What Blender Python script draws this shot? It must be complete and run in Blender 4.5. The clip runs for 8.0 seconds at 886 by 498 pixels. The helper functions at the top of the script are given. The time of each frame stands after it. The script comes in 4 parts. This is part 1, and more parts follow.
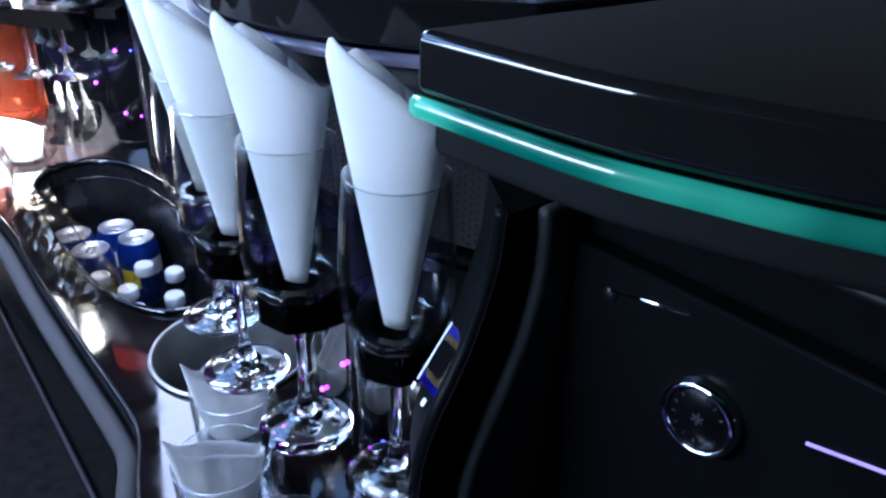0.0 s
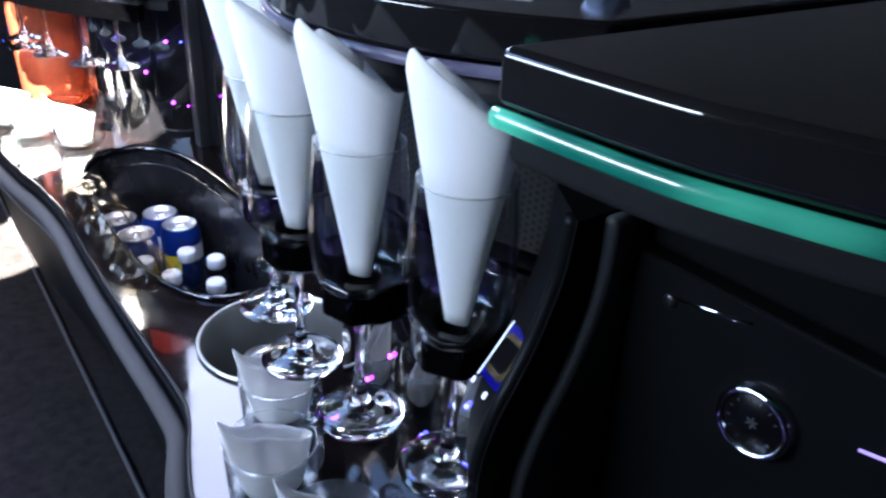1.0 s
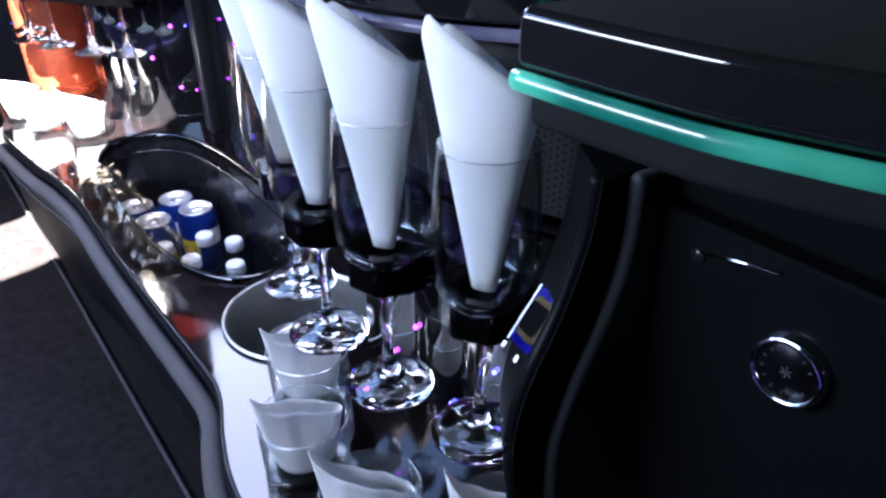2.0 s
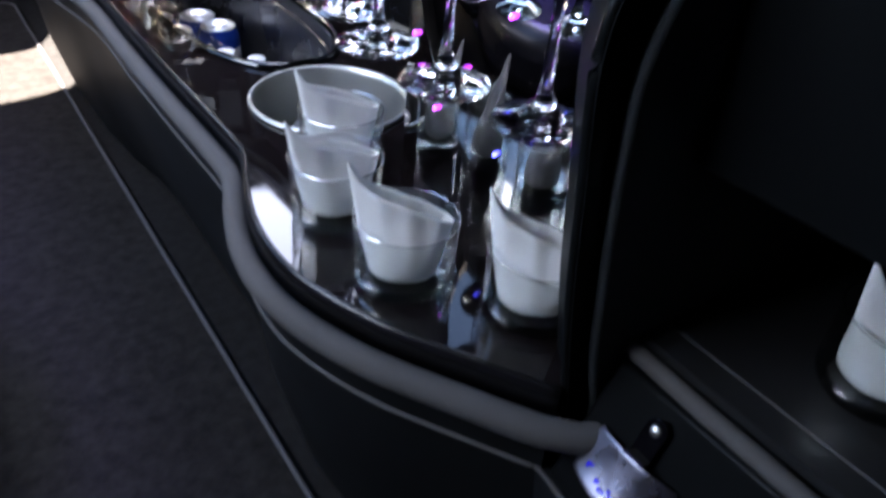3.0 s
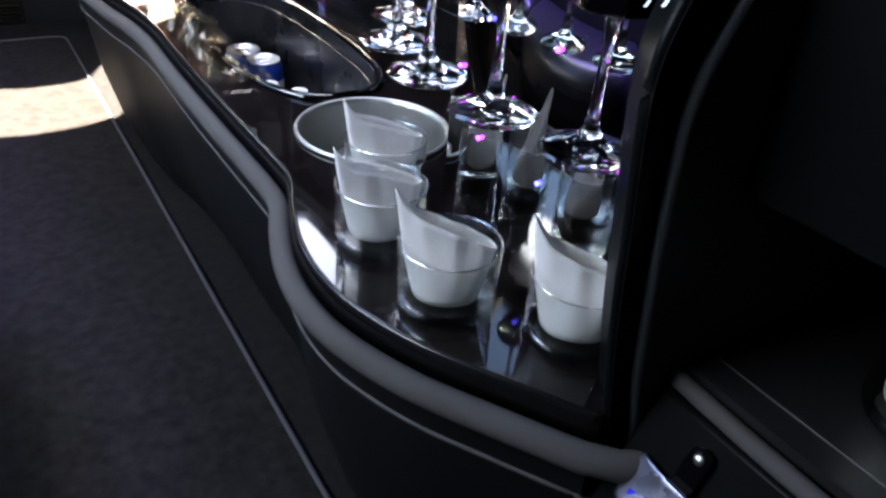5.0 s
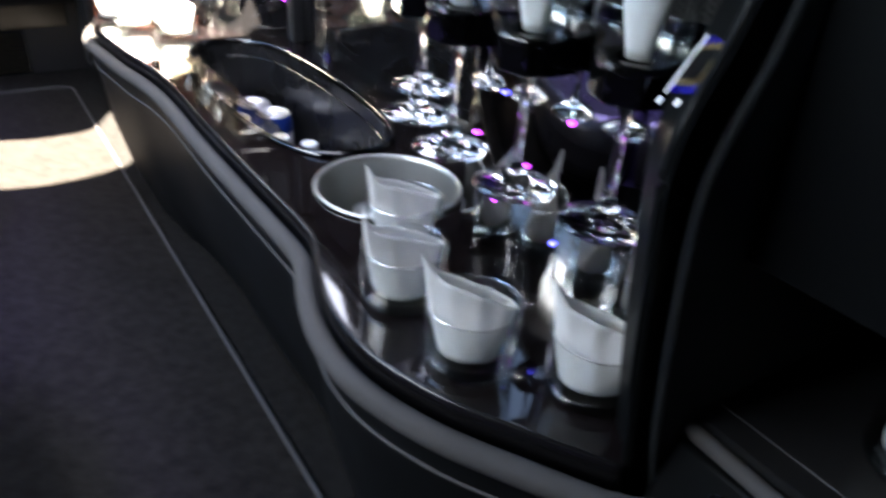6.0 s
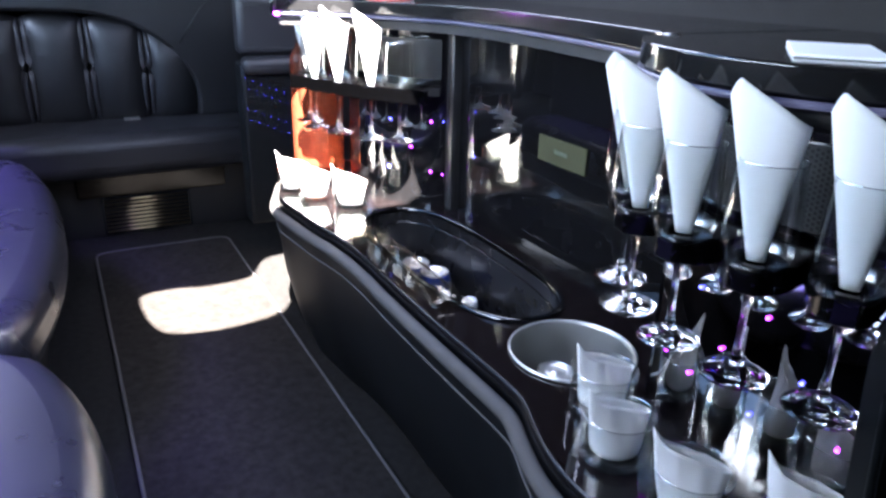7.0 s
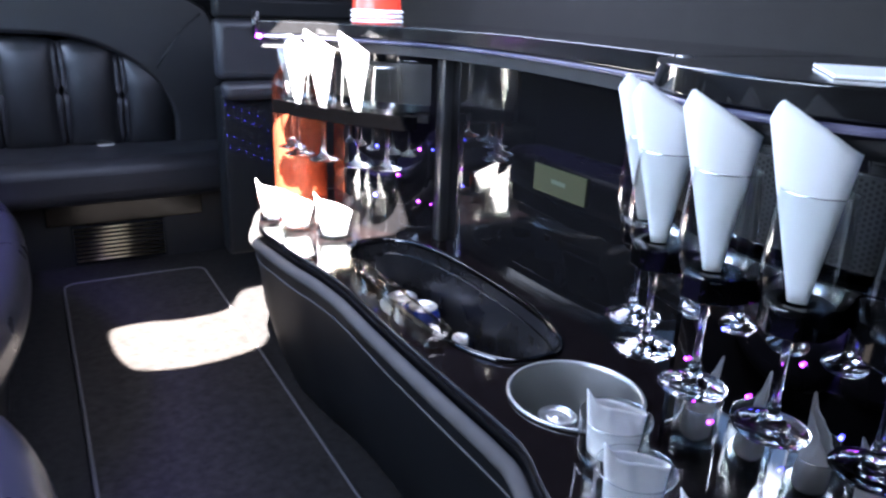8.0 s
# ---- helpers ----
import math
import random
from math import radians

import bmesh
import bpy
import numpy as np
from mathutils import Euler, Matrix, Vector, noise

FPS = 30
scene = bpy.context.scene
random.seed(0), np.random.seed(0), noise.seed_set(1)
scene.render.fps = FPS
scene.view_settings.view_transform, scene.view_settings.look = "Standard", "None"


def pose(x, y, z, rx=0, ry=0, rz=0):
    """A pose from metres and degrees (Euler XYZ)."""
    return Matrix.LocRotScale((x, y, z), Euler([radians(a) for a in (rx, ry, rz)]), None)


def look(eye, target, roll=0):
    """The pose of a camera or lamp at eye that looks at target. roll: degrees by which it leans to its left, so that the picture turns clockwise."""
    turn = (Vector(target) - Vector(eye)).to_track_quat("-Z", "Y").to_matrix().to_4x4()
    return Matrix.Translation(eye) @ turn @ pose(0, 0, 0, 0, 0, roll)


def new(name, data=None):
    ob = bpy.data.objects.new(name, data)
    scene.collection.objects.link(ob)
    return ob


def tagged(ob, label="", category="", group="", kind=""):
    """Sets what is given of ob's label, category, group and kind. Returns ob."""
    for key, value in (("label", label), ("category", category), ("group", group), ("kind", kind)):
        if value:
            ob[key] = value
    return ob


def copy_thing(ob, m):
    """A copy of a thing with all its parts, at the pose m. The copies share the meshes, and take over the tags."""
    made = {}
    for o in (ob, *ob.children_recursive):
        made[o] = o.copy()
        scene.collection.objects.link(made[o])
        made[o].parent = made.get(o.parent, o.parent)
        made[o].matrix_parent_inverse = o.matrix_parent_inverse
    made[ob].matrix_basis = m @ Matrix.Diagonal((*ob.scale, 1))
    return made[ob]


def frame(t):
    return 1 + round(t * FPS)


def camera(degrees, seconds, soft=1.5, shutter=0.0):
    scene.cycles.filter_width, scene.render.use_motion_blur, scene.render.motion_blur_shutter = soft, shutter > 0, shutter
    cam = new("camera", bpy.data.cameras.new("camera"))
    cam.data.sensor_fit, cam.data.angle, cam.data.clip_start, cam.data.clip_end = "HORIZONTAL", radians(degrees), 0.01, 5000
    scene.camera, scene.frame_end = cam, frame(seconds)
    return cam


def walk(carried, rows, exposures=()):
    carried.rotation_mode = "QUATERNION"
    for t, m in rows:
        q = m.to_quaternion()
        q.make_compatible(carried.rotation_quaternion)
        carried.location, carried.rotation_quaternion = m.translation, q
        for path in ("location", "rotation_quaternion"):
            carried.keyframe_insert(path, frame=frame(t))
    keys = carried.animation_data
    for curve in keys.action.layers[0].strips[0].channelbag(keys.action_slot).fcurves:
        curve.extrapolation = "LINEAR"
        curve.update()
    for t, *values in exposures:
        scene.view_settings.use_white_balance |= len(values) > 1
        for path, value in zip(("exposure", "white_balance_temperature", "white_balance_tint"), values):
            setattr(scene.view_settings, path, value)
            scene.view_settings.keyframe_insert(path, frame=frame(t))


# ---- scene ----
cam = camera(63.7, 8.0, soft=2.4, shutter=0.5)
UNIT = 0.82  # metres to one unit of the plan; all is laid out in plan units and brought to metres at the end
PATH = [
    (0, (-0.233, 0.201, 1.036), (0.918, 1.541, 0.098), 2.3),
    (0.5, (-0.241, 0.197, 1.045), (0.891, 1.553, 0.106), 3.1),
    (1, (-0.265, 0.203, 1.048), (0.834, 1.577, 0.097), 3.6),
    (1.2, (-0.27, 0.206, 1.05), (0.798, 1.594, 0.084), 2.9),
    (2.3, (-0.275, 0.204, 1.039), (0.779, 1.558, 0.012), -0.1),
    (2.5, (-0.300, 0.191, 1.010), (0.962, 1.851, -0.242), 2.4),
    (2.7, (-0.318, 0.183, 0.958), (0.736, 1.489, -0.13), 3.2),
    (3, (-0.34, 0.174, 0.871), (0.654, 1.452, -0.304), 5.6),
    (3.5, (-0.359, 0.163, 0.862), (0.533, 1.446, -0.386), 3.0),
    (4, (-0.357, 0.157, 0.866), (0.547, 1.464, -0.348), 2.6),
    (4.5, (-0.362, 0.158, 0.872), (0.552, 1.489, -0.309), 3.4),
    (4.7, (-0.359, 0.165, 0.869), (0.567, 1.515, -0.28), 4.1),
    (5.8, (-0.38, 0.172, 0.884), (0.644, 1.554, -0.136), 6.9),
    (6, (-0.399, 0.168, 0.915), (0.595, 1.569, -0.11), 4.4),
    (6.2, (-0.455, 0.175, 0.946), (0.46, 1.668, -0.022), 0.8),
    (6.5, (-0.537, 0.185, 0.989), (0.385, 1.745, 0.142), 2.5),
    (7, (-0.621, 0.153, 1.046), (0.264, 1.792, 0.317), 1.4),
    (7.5, (-0.638, 0.167, 1.045), (0.246, 1.85, 0.424), 1.5),
    (8, (-0.604, 0.235, 1.024), (0.345, 1.871, 0.374), 2.2),
]
walk(cam, [(t, look(Vector(eye) * UNIT, Vector(target) * UNIT, roll)) for t, eye, target, roll in PATH], [(0.0, 6.43, 5250, 14), (1.2, 6.58, 5800, 15), (2.5, 6.51, 5550, 22), (3.0, 6.46, 6150, 14), (4.5, 6.49, 6350, 12), (6.0, 6.55, 6650, 10), (6.5, 6.79, 6050, 13), (7.0, 6.61, 5900, 14), (8.0, 6.63, 5750, 16)])

# ---------------------------------------------------------------- light
world = bpy.data.worlds.new("daylight")
scene.world = world
world.use_nodes = True
wn = world.node_tree
wn.nodes.clear()
sky = wn.nodes.new("ShaderNodeTexSky")
sky.sky_type = "NISHITA"
sky.sun_disc = False
sky.sun_elevation = radians(49.5)
sky.sun_rotation = radians(200)
bg = wn.nodes.new("ShaderNodeBackground")
bg.inputs["Strength"].default_value = 0.04
wo = wn.nodes.new("ShaderNodeOutputWorld")
wn.links.new(sky.outputs[0], bg.inputs["Color"])
wn.links.new(bg.outputs[0], wo.inputs["Surface"])

SUN_WAY = Vector((0.30, 0.80, -1.0))
sun = new("sun", bpy.data.lights.new("sun", "SUN"))
sun.data.energy, sun.data.angle, sun.data.color = 4.0, radians(0.5), (1.0, 0.89, 0.74)
sun.matrix_world = look((0.6, 1.0, 4.0), Vector((0.6, 1.0, 4.0)) + SUN_WAY)


def area_lamp(name, eye, target, w, h, power, color, spread=180):
    ob = new(name, bpy.data.lights.new(name, "AREA"))
    ob.data.shape, ob.data.size, ob.data.size_y = "RECTANGLE", w, h
    ob.data.energy, ob.data.color = power, color
    ob.data.spread = radians(spread)
    ob.matrix_world = look(eye, target)
    return ob


# daylight in the side windows, a pale panel in the ceiling, and a violet light line over the side bench
area_lamp("window_daylight", (-1.17, 1.05, 1.28), (0.0, 1.00, 0.76), 1.0, 0.16, 0.19, (0.88, 0.94, 1.0), 130)
area_lamp("window_daylight", (-1.17, 2.95, 1.2), (0.0, 2.6, 0.7), 0.6, 0.26, 0.075, (0.88, 0.93, 1.0))
lamp = area_lamp("ceiling_daylight", (0.253, 1.721, 1.425), (0.253, 1.721, 0.0), 0.27, 1.15, 0.24, (0.74, 0.79, 1.0))
lamp.matrix_world = pose(0.253, 1.721, 1.425, 0, 0, -18.4)
area_lamp("violet_light_line", (-0.93, 1.3, 0.74), (-0.86, 1.3, 0.42), 3.2, 0.05, 0.30, (0.28, 0.22, 1.0), 75)

# ---------------------------------------------------------------- materials


def mat(name, color, rough=0.5, metal=0.0, spec=0.5, coat=0.0, vary=0.0, scale=8.0, bump=0.0, bump_scale=200.0, bump_dist=0.001,
        emit=None, power=0.0, transmission=0.0, ior=1.45, sheen=0.0, rough_vary=0.0, translucent=0.0):
    m = bpy.data.materials.new(name)
    m.use_nodes = True
    t = m.node_tree
    b = t.nodes["Principled BSDF"]
    b.inputs["Base Color"].default_value = (*color, 1)
    b.inputs["Roughness"].default_value = rough
    b.inputs["Metallic"].default_value = metal
    b.inputs["Specular IOR Level"].default_value = spec
    b.inputs["Coat Weight"].default_value = coat
    b.inputs["Coat Roughness"].default_value = 0.03
    b.inputs["Transmission Weight"].default_value = transmission
    b.inputs["IOR"].default_value = ior
    b.inputs["Sheen Weight"].default_value = sheen
    tc = t.nodes.new("ShaderNodeTexCoord")
    if vary or rough_vary:
        n = t.nodes.new("ShaderNodeTexNoise")
        n.inputs["Scale"].default_value = scale
        n.inputs["Detail"].default_value = 6
        t.links.new(tc.outputs["Object"], n.inputs["Vector"])
        if vary:
            mix = t.nodes.new("ShaderNodeMix")
            mix.data_type = "RGBA"
            mix.inputs[6].default_value = (*[c * (1 - vary) for c in color], 1)
            mix.inputs[7].default_value = (*[min(1, c * (1 + vary)) for c in color], 1)
            t.links.new(n.outputs["Fac"], mix.inputs[0])
            t.links.new(mix.outputs[2], b.inputs["Base Color"])
        if rough_vary:
            mr = t.nodes.new("ShaderNodeMapRange")
            mr.inputs["From Min"].default_value, mr.inputs["From Max"].default_value = 0.3, 0.7
            mr.inputs["To Min"].default_value, mr.inputs["To Max"].default_value = max(0, rough - rough_vary), rough + rough_vary
            t.links.new(n.outputs["Fac"], mr.inputs["Value"])
            t.links.new(mr.outputs[0], b.inputs["Roughness"])
    if bump:
        n2 = t.nodes.new("ShaderNodeTexNoise")
        n2.inputs["Scale"].default_value = bump_scale
        n2.inputs["Detail"].default_value = 4
        bp = t.nodes.new("ShaderNodeBump")
        bp.inputs["Strength"].default_value = bump
        bp.inputs["Distance"].default_value = bump_dist
        t.links.new(tc.outputs["Object"], n2.inputs["Vector"])
        t.links.new(n2.outputs["Fac"], bp.inputs["Height"])
        t.links.new(bp.outputs[0], b.inputs["Normal"])
    if emit:
        b.inputs["Emission Color"].default_value = (*emit, 1)
        b.inputs["Emission Strength"].default_value = power
    if translucent:
        tl = t.nodes.new("ShaderNodeBsdfTranslucent")
        tl.inputs["Color"].default_value = (*color, 1)
        mx = t.nodes.new("ShaderNodeMixShader")
        mx.inputs[0].default_value = translucent
        t.links.new(b.outputs[0], mx.inputs[1])
        t.links.new(tl.outputs[0], mx.inputs[2])
        t.links.new(mx.outputs[0], t.nodes["Material Output"].inputs["Surface"])
    return m


def thin_glass(name, tint=(0.93, 0.96, 0.96), ior=1.5, rough=0.01, gloss=(1, 1, 1)):
    """Blown glass walls, a millimetre thick: light goes straight through, the gloss follows Fresnel."""
    m = bpy.data.materials.new(name)
    m.use_nodes = True
    t = m.node_tree
    t.nodes.remove(t.nodes["Principled BSDF"])
    tr = t.nodes.new("ShaderNodeBsdfTransparent")
    tr.inputs["Color"].default_value = (*tint, 1)
    gl = t.nodes.new("ShaderNodeBsdfGlossy")
    gl.inputs["Roughness"].default_value = rough
    gl.inputs["Color"].default_value = (*gloss, 1)
    lw = t.nodes.new("ShaderNodeLayerWeight")
    lw.inputs["Blend"].default_value = 0.5
    pw = t.nodes.new("ShaderNodeMath")
    pw.operation = "POWER"
    pw.inputs[1].default_value = 4.0
    ma = t.nodes.new("ShaderNodeMath")
    ma.operation = "MULTIPLY_ADD"
    f0 = ((ior - 1) / (ior + 1)) ** 2
    ma.inputs[1].default_value, ma.inputs[2].default_value = 0.9 - f0, f0
    mx = t.nodes.new("ShaderNodeMixShader")
    t.links.new(lw.outputs["Facing"], pw.inputs[0])
    t.links.new(pw.outputs[0], ma.inputs[0])
    t.links.new(ma.outputs[0], mx.inputs[0])
    t.links.new(tr.outputs[0], mx.inputs[1])
    t.links.new(gl.outputs[0], mx.inputs[2])
    t.links.new(mx.outputs[0], t.nodes["Material Output"].inputs["Surface"])
    return m


M_LACQUER = mat("black_lacquer", (0.0009, 0.0009, 0.0010), rough=0.09, coat=0.0, spec=0.5, rough_vary=0.04, scale=14)
M_HOOD = mat("shelf_lacquer", (0.0050, 0.0050, 0.0053), rough=0.10, spec=0.7, rough_vary=0.04, scale=14)
M_COUNTER = mat("counter_lacquer", (0.0040, 0.0029, 0.0030), rough=0.06, coat=0.0, spec=0.45, vary=0.4, scale=30, rough_vary=0.04)
M_SMOKED = mat("smoked_mirror", (0.37, 0.355, 0.345), rough=0.02, metal=1.0, rough_vary=0.01, scale=20)
M_LEATHER = mat("black_leather", (0.0074, 0.0076, 0.0086), rough=0.4, spec=0.5, vary=0.25, scale=10, bump=0.3, bump_scale=900, bump_dist=0.0004, rough_vary=0.04)
M_BOLSTER = mat("grey_leather", (0.045, 0.0430, 0.0425), rough=0.8, spec=0.15, vary=0.3, scale=22, bump=0.4, bump_scale=900, bump_dist=0.0005, rough_vary=0.08)
M_CARPET = mat("black_carpet", (0.0145, 0.0138, 0.0134), rough=1.0, spec=0.05, vary=0.6, scale=60, bump=1.0, bump_scale=900, bump_dist=0.003)
M_MAT = mat("charcoal_mat", (0.0180, 0.0164, 0.0152), rough=1.0, spec=0.05, vary=0.75, scale=60, bump=1.0, bump_scale=1100, bump_dist=0.003)
M_PIPING = mat("grey_piping", (0.046, 0.045, 0.046), rough=0.7, spec=0.3, bump=0.3, bump_scale=900)
M_STARMIRROR = mat("dark_smoked_mirror", (0.0034, 0.0033, 0.0036), rough=0.03, spec=0.9, rough_vary=0.02, scale=20)
M_PANEL = mat("charcoal_trim", (0.0095, 0.0088, 0.0082), rough=0.85, spec=0.25, vary=0.2, scale=25, bump=0.5, bump_scale=900, bump_dist=0.0006)
M_BLACKMIRROR = mat("black_acrylic", (0.0034, 0.0033, 0.0035), rough=0.03, spec=0.55, rough_vary=0.015, scale=20)
M_TRIMCLOTH = mat("grey_cloth", (0.055, 0.054, 0.053), rough=0.95, vary=0.2, scale=30, bump=0.5, bump_scale=800)
M_CHROME = mat("chrome", (0.82, 0.82, 0.85), rough=0.06, metal=1.0)
M_OPENER = mat("satin_chrome", (0.15, 0.147, 0.185), rough=0.3, metal=1.0, vary=0.2, scale=50, rough_vary=0.1)
M_STEEL = mat("brushed_steel", (0.50, 0.50, 0.48), rough=0.38, metal=1.0, vary=0.10, scale=40, rough_vary=0.08)
M_SATIN = mat("satin_steel", (0.36, 0.36, 0.34), rough=0.42, metal=1.0, vary=0.08, scale=30, rough_vary=0.05)
M_CONSOLE = mat("satin_black_plastic", (0.0026, 0.0029, 0.0031), rough=0.32, spec=0.04, rough_vary=0.05, scale=20)
M_SATINPOST = mat("satin_black_lacquer", (0.009, 0.009, 0.0095), rough=0.36, spec=0.4, rough_vary=0.06, scale=16)
M_DULL = mat("dull_black_foam", (0.0085, 0.0086, 0.0090), rough=0.85, spec=0.03, vary=0.2, scale=20)
M_PADGREY = mat("grey_padding", (0.026, 0.0255, 0.0255), rough=0.8, spec=0.1, vary=0.2, scale=20, bump=0.2, bump_scale=900, bump_dist=0.0004)
# Rack lacquer made darker for the far band, shade put into its colour.
M_BAND = mat("shaded_band_lacquer", (0.00025, 0.00025, 0.0003), rough=0.12, spec=0.4, rough_vary=0.04, scale=14)
M_KICK = mat("glossy_black_board", (0.009, 0.0066, 0.004), rough=0.2, spec=0.6, bump=0.1, bump_scale=40)
# Vent metal with the warm glow of the sunlit floor put into its colour.
M_SLAT = mat("sun_glow_vent_metal", (0.42, 0.34, 0.20), rough=0.28, metal=1.0)
M_PALEBLUE = mat("pale_blue_film", (0.30, 0.38, 0.58), rough=0.3, vary=0.2, scale=40)
M_LIP = mat("lip_lacquer", (0.0040, 0.0038, 0.0042), rough=0.22, spec=0.28, rough_vary=0.05, scale=14)
M_ACCENT = mat("dim_violet_line", (0.3, 0.2, 0.5), rough=0.3, emit=(0.5, 0.35, 0.9), power=0.008)
M_CANTOP = mat("aluminium", (0.80, 0.80, 0.81), rough=0.42, metal=1.0)
M_BLUE = mat("blue_can_paint", (0.005, 0.022, 0.15), rough=0.28, metal=0.2, vary=0.3, scale=30)
M_YELLOW = mat("yellow_print", (0.75, 0.55, 0.03), rough=0.35)
M_NAPKIN = mat("white_napkin", (0.71, 0.71, 0.70), rough=0.9, spec=0.2, vary=0.03, scale=60, bump=0.25, bump_scale=500, translucent=0.38)
M_WHITE = mat("white_plastic", (0.8, 0.8, 0.8), rough=0.4)
M_PAPER = mat("white_paper", (0.8, 0.8, 0.8), rough=0.7, vary=0.04, scale=30)
M_RED = mat("red_plastic", (0.62, 0.045, 0.02), rough=0.3, vary=0.08, scale=12)
M_CARD = mat("sage_card", (0.026, 0.027, 0.010), rough=0.7, spec=0.2, vary=0.05, scale=20)
M_INK = mat("dark_ink", (0.05, 0.06, 0.04), rough=0.7)
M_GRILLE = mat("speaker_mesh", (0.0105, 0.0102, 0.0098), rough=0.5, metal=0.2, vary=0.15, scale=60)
# Darker copy of speaker_mesh: the shade on the far grille is in its colour.
M_GRILLE_FAR = mat("shaded_speaker_mesh", (0.0022, 0.0020, 0.0015), rough=0.5, metal=0.2, vary=0.15, scale=60)
M_HOLE = mat("grille_hole", (0.0006, 0.0006, 0.0006), rough=0.9)
M_BENCH = mat("bench_leather", (0.0160, 0.0158, 0.0180), rough=0.43, spec=0.34, vary=0.25, scale=10, bump=0.3, bump_scale=900, bump_dist=0.0004, rough_vary=0.04)
M_LOBE = mat("side_bench_leather", (0.0150, 0.0146, 0.0175), rough=0.30, spec=0.45, vary=0.2, scale=10, bump=0.25, bump_scale=900, bump_dist=0.0004, rough_vary=0.05)
M_COLUMN = mat("column_vinyl", (0.026, 0.029, 0.0305), rough=0.58, spec=0.2, vary=0.25, scale=14, bump=0.3, bump_scale=1000, bump_dist=0.0004)
M_VINYL = mat("dark_vinyl", (0.0045, 0.0050, 0.0056), rough=0.5, spec=0.12, vary=0.25, scale=14, bump=0.3, bump_scale=1000, bump_dist=0.0004)
M_WELL = mat("black_plastic", (0.0055, 0.0055, 0.006), spec=0.35, rough=0.28, rough_vary=0.08, scale=12, bump=0.1, bump_scale=60)
M_DIAL = mat("dial_face", (0.002, 0.002, 0.0025), rough=0.3, spec=0.06)
M_TICK = mat("dial_marks", (0.02, 0.021, 0.023), rough=0.6)
M_GLASS = mat("glass", (1, 1, 1), rough=0.0, transmission=1.0, ior=1.5)
M_BASE = thin_glass("thick_glass", (0.70, 0.73, 0.73), 1.6, 0.02)
M_THIN = thin_glass("glass_wall", (0.955, 0.965, 0.962), 1.42)
M_PET = thin_glass("clear_plastic", (0.9, 0.94, 0.96), 1.45, 0.06)
M_TINT = thin_glass("tinted_glass", (0.90, 0.92, 0.93), 1.5)
M_WRAP = thin_glass("clear_wrap", (0.70, 0.63, 0.53), 1.7, 0.20, (0.45, 0.41, 0.34))
M_AMBER = mat("amber_bottle", (0.38, 0.095, 0.045), rough=0.06, transmission=0.8, ior=1.3, vary=0.1, scale=10)


def light_line(name, low, high, power, stretch, gloss):
    """Frosted acrylic over a row of small lamps: the glow is stronger at each lamp."""
    m = mat(name, tuple(0.06 * c for c in high), rough=0.35, spec=0.3, coat=gloss)
    t = m.node_tree
    b = t.nodes["Principled BSDF"]
    tc = t.nodes.new("ShaderNodeTexCoord")
    n = t.nodes.new("ShaderNodeTexNoise")
    n.inputs["Scale"].default_value, n.inputs["Detail"].default_value = stretch, 3
    r = t.nodes.new("ShaderNodeValToRGB")
    r.color_ramp.elements[0].position, r.color_ramp.elements[0].color = 0.40, (*low, 1)
    r.color_ramp.elements[1].position, r.color_ramp.elements[1].color = 0.62, (*high, 1)
    t.links.new(tc.outputs["Object"], n.inputs["Vector"])
    t.links.new(n.outputs["Fac"], r.inputs["Fac"])
    t.links.new(r.outputs["Color"], b.inputs["Emission Color"])
    sp = t.nodes.new("ShaderNodeSeparateXYZ")
    mr = t.nodes.new("ShaderNodeMapRange")
    mr.inputs["From Min"].default_value, mr.inputs["From Max"].default_value = 0.17, 0.37
    mr.inputs["To Min"].default_value, mr.inputs["To Max"].default_value = 0.05 * power, power
    t.links.new(tc.outputs["Object"], sp.inputs[0])
    t.links.new(sp.outputs["Y"], mr.inputs["Value"])
    t.links.new(mr.outputs[0], b.inputs["Emission Strength"])
    return m


M_LED_NEAR = light_line("cyan_light_line", (0.0, 0.11, 0.085), (0.09, 0.68, 0.46), 0.011, 9, 0.8)
M_LED_MID = light_line("pale_light_line", (0.06, 0.06, 0.16), (0.46, 0.48, 0.80), 0.0024, 16, 0.15)
M_STAR_V = mat("violet_led", (0.5, 0.1, 0.9), emit=(0.55, 0.05, 1.0), power=0.14)
M_STAR_B = mat("blue_led", (0.1, 0.1, 0.9), emit=(0.08, 0.08, 1.0), power=0.14)
M_FOIL_BLUE = mat("blue_foil", (0.025, 0.018, 0.55), rough=0.22, metal=0.9)
M_FOIL_GOLD = mat("gold_foil", (0.30, 0.225, 0.11), rough=0.22, metal=0.9, vary=0.2, scale=120)
M_LABEL = mat("label_blue", (0.03, 0.02, 0.62), rough=0.3)
M_GOLD = mat("label_gold", (0.45, 0.32, 0.14), rough=0.35, metal=0.3)

# ---------------------------------------------------------------- building helpers


def part(name, bm, material, parent=None, label="", smooth=True):
    bmesh.ops.recalc_face_normals(bm, faces=bm.faces)
    me = bpy.data.meshes.new(name)
    bm.to_mesh(me)
    bm.free()
    if material:
        me.materials.append(material)
    if smooth:
        me.shade_smooth()
    ob = new(name, me)
    if parent is not None:
        ob.parent = parent
    if label:
        ob["label"] = label
    return ob


def thing(name, label, category, group="", kind="", at=(0, 0, 0)):
    ob = new(name)
    ob.location = at
    return tagged(ob, label, category, group, kind)


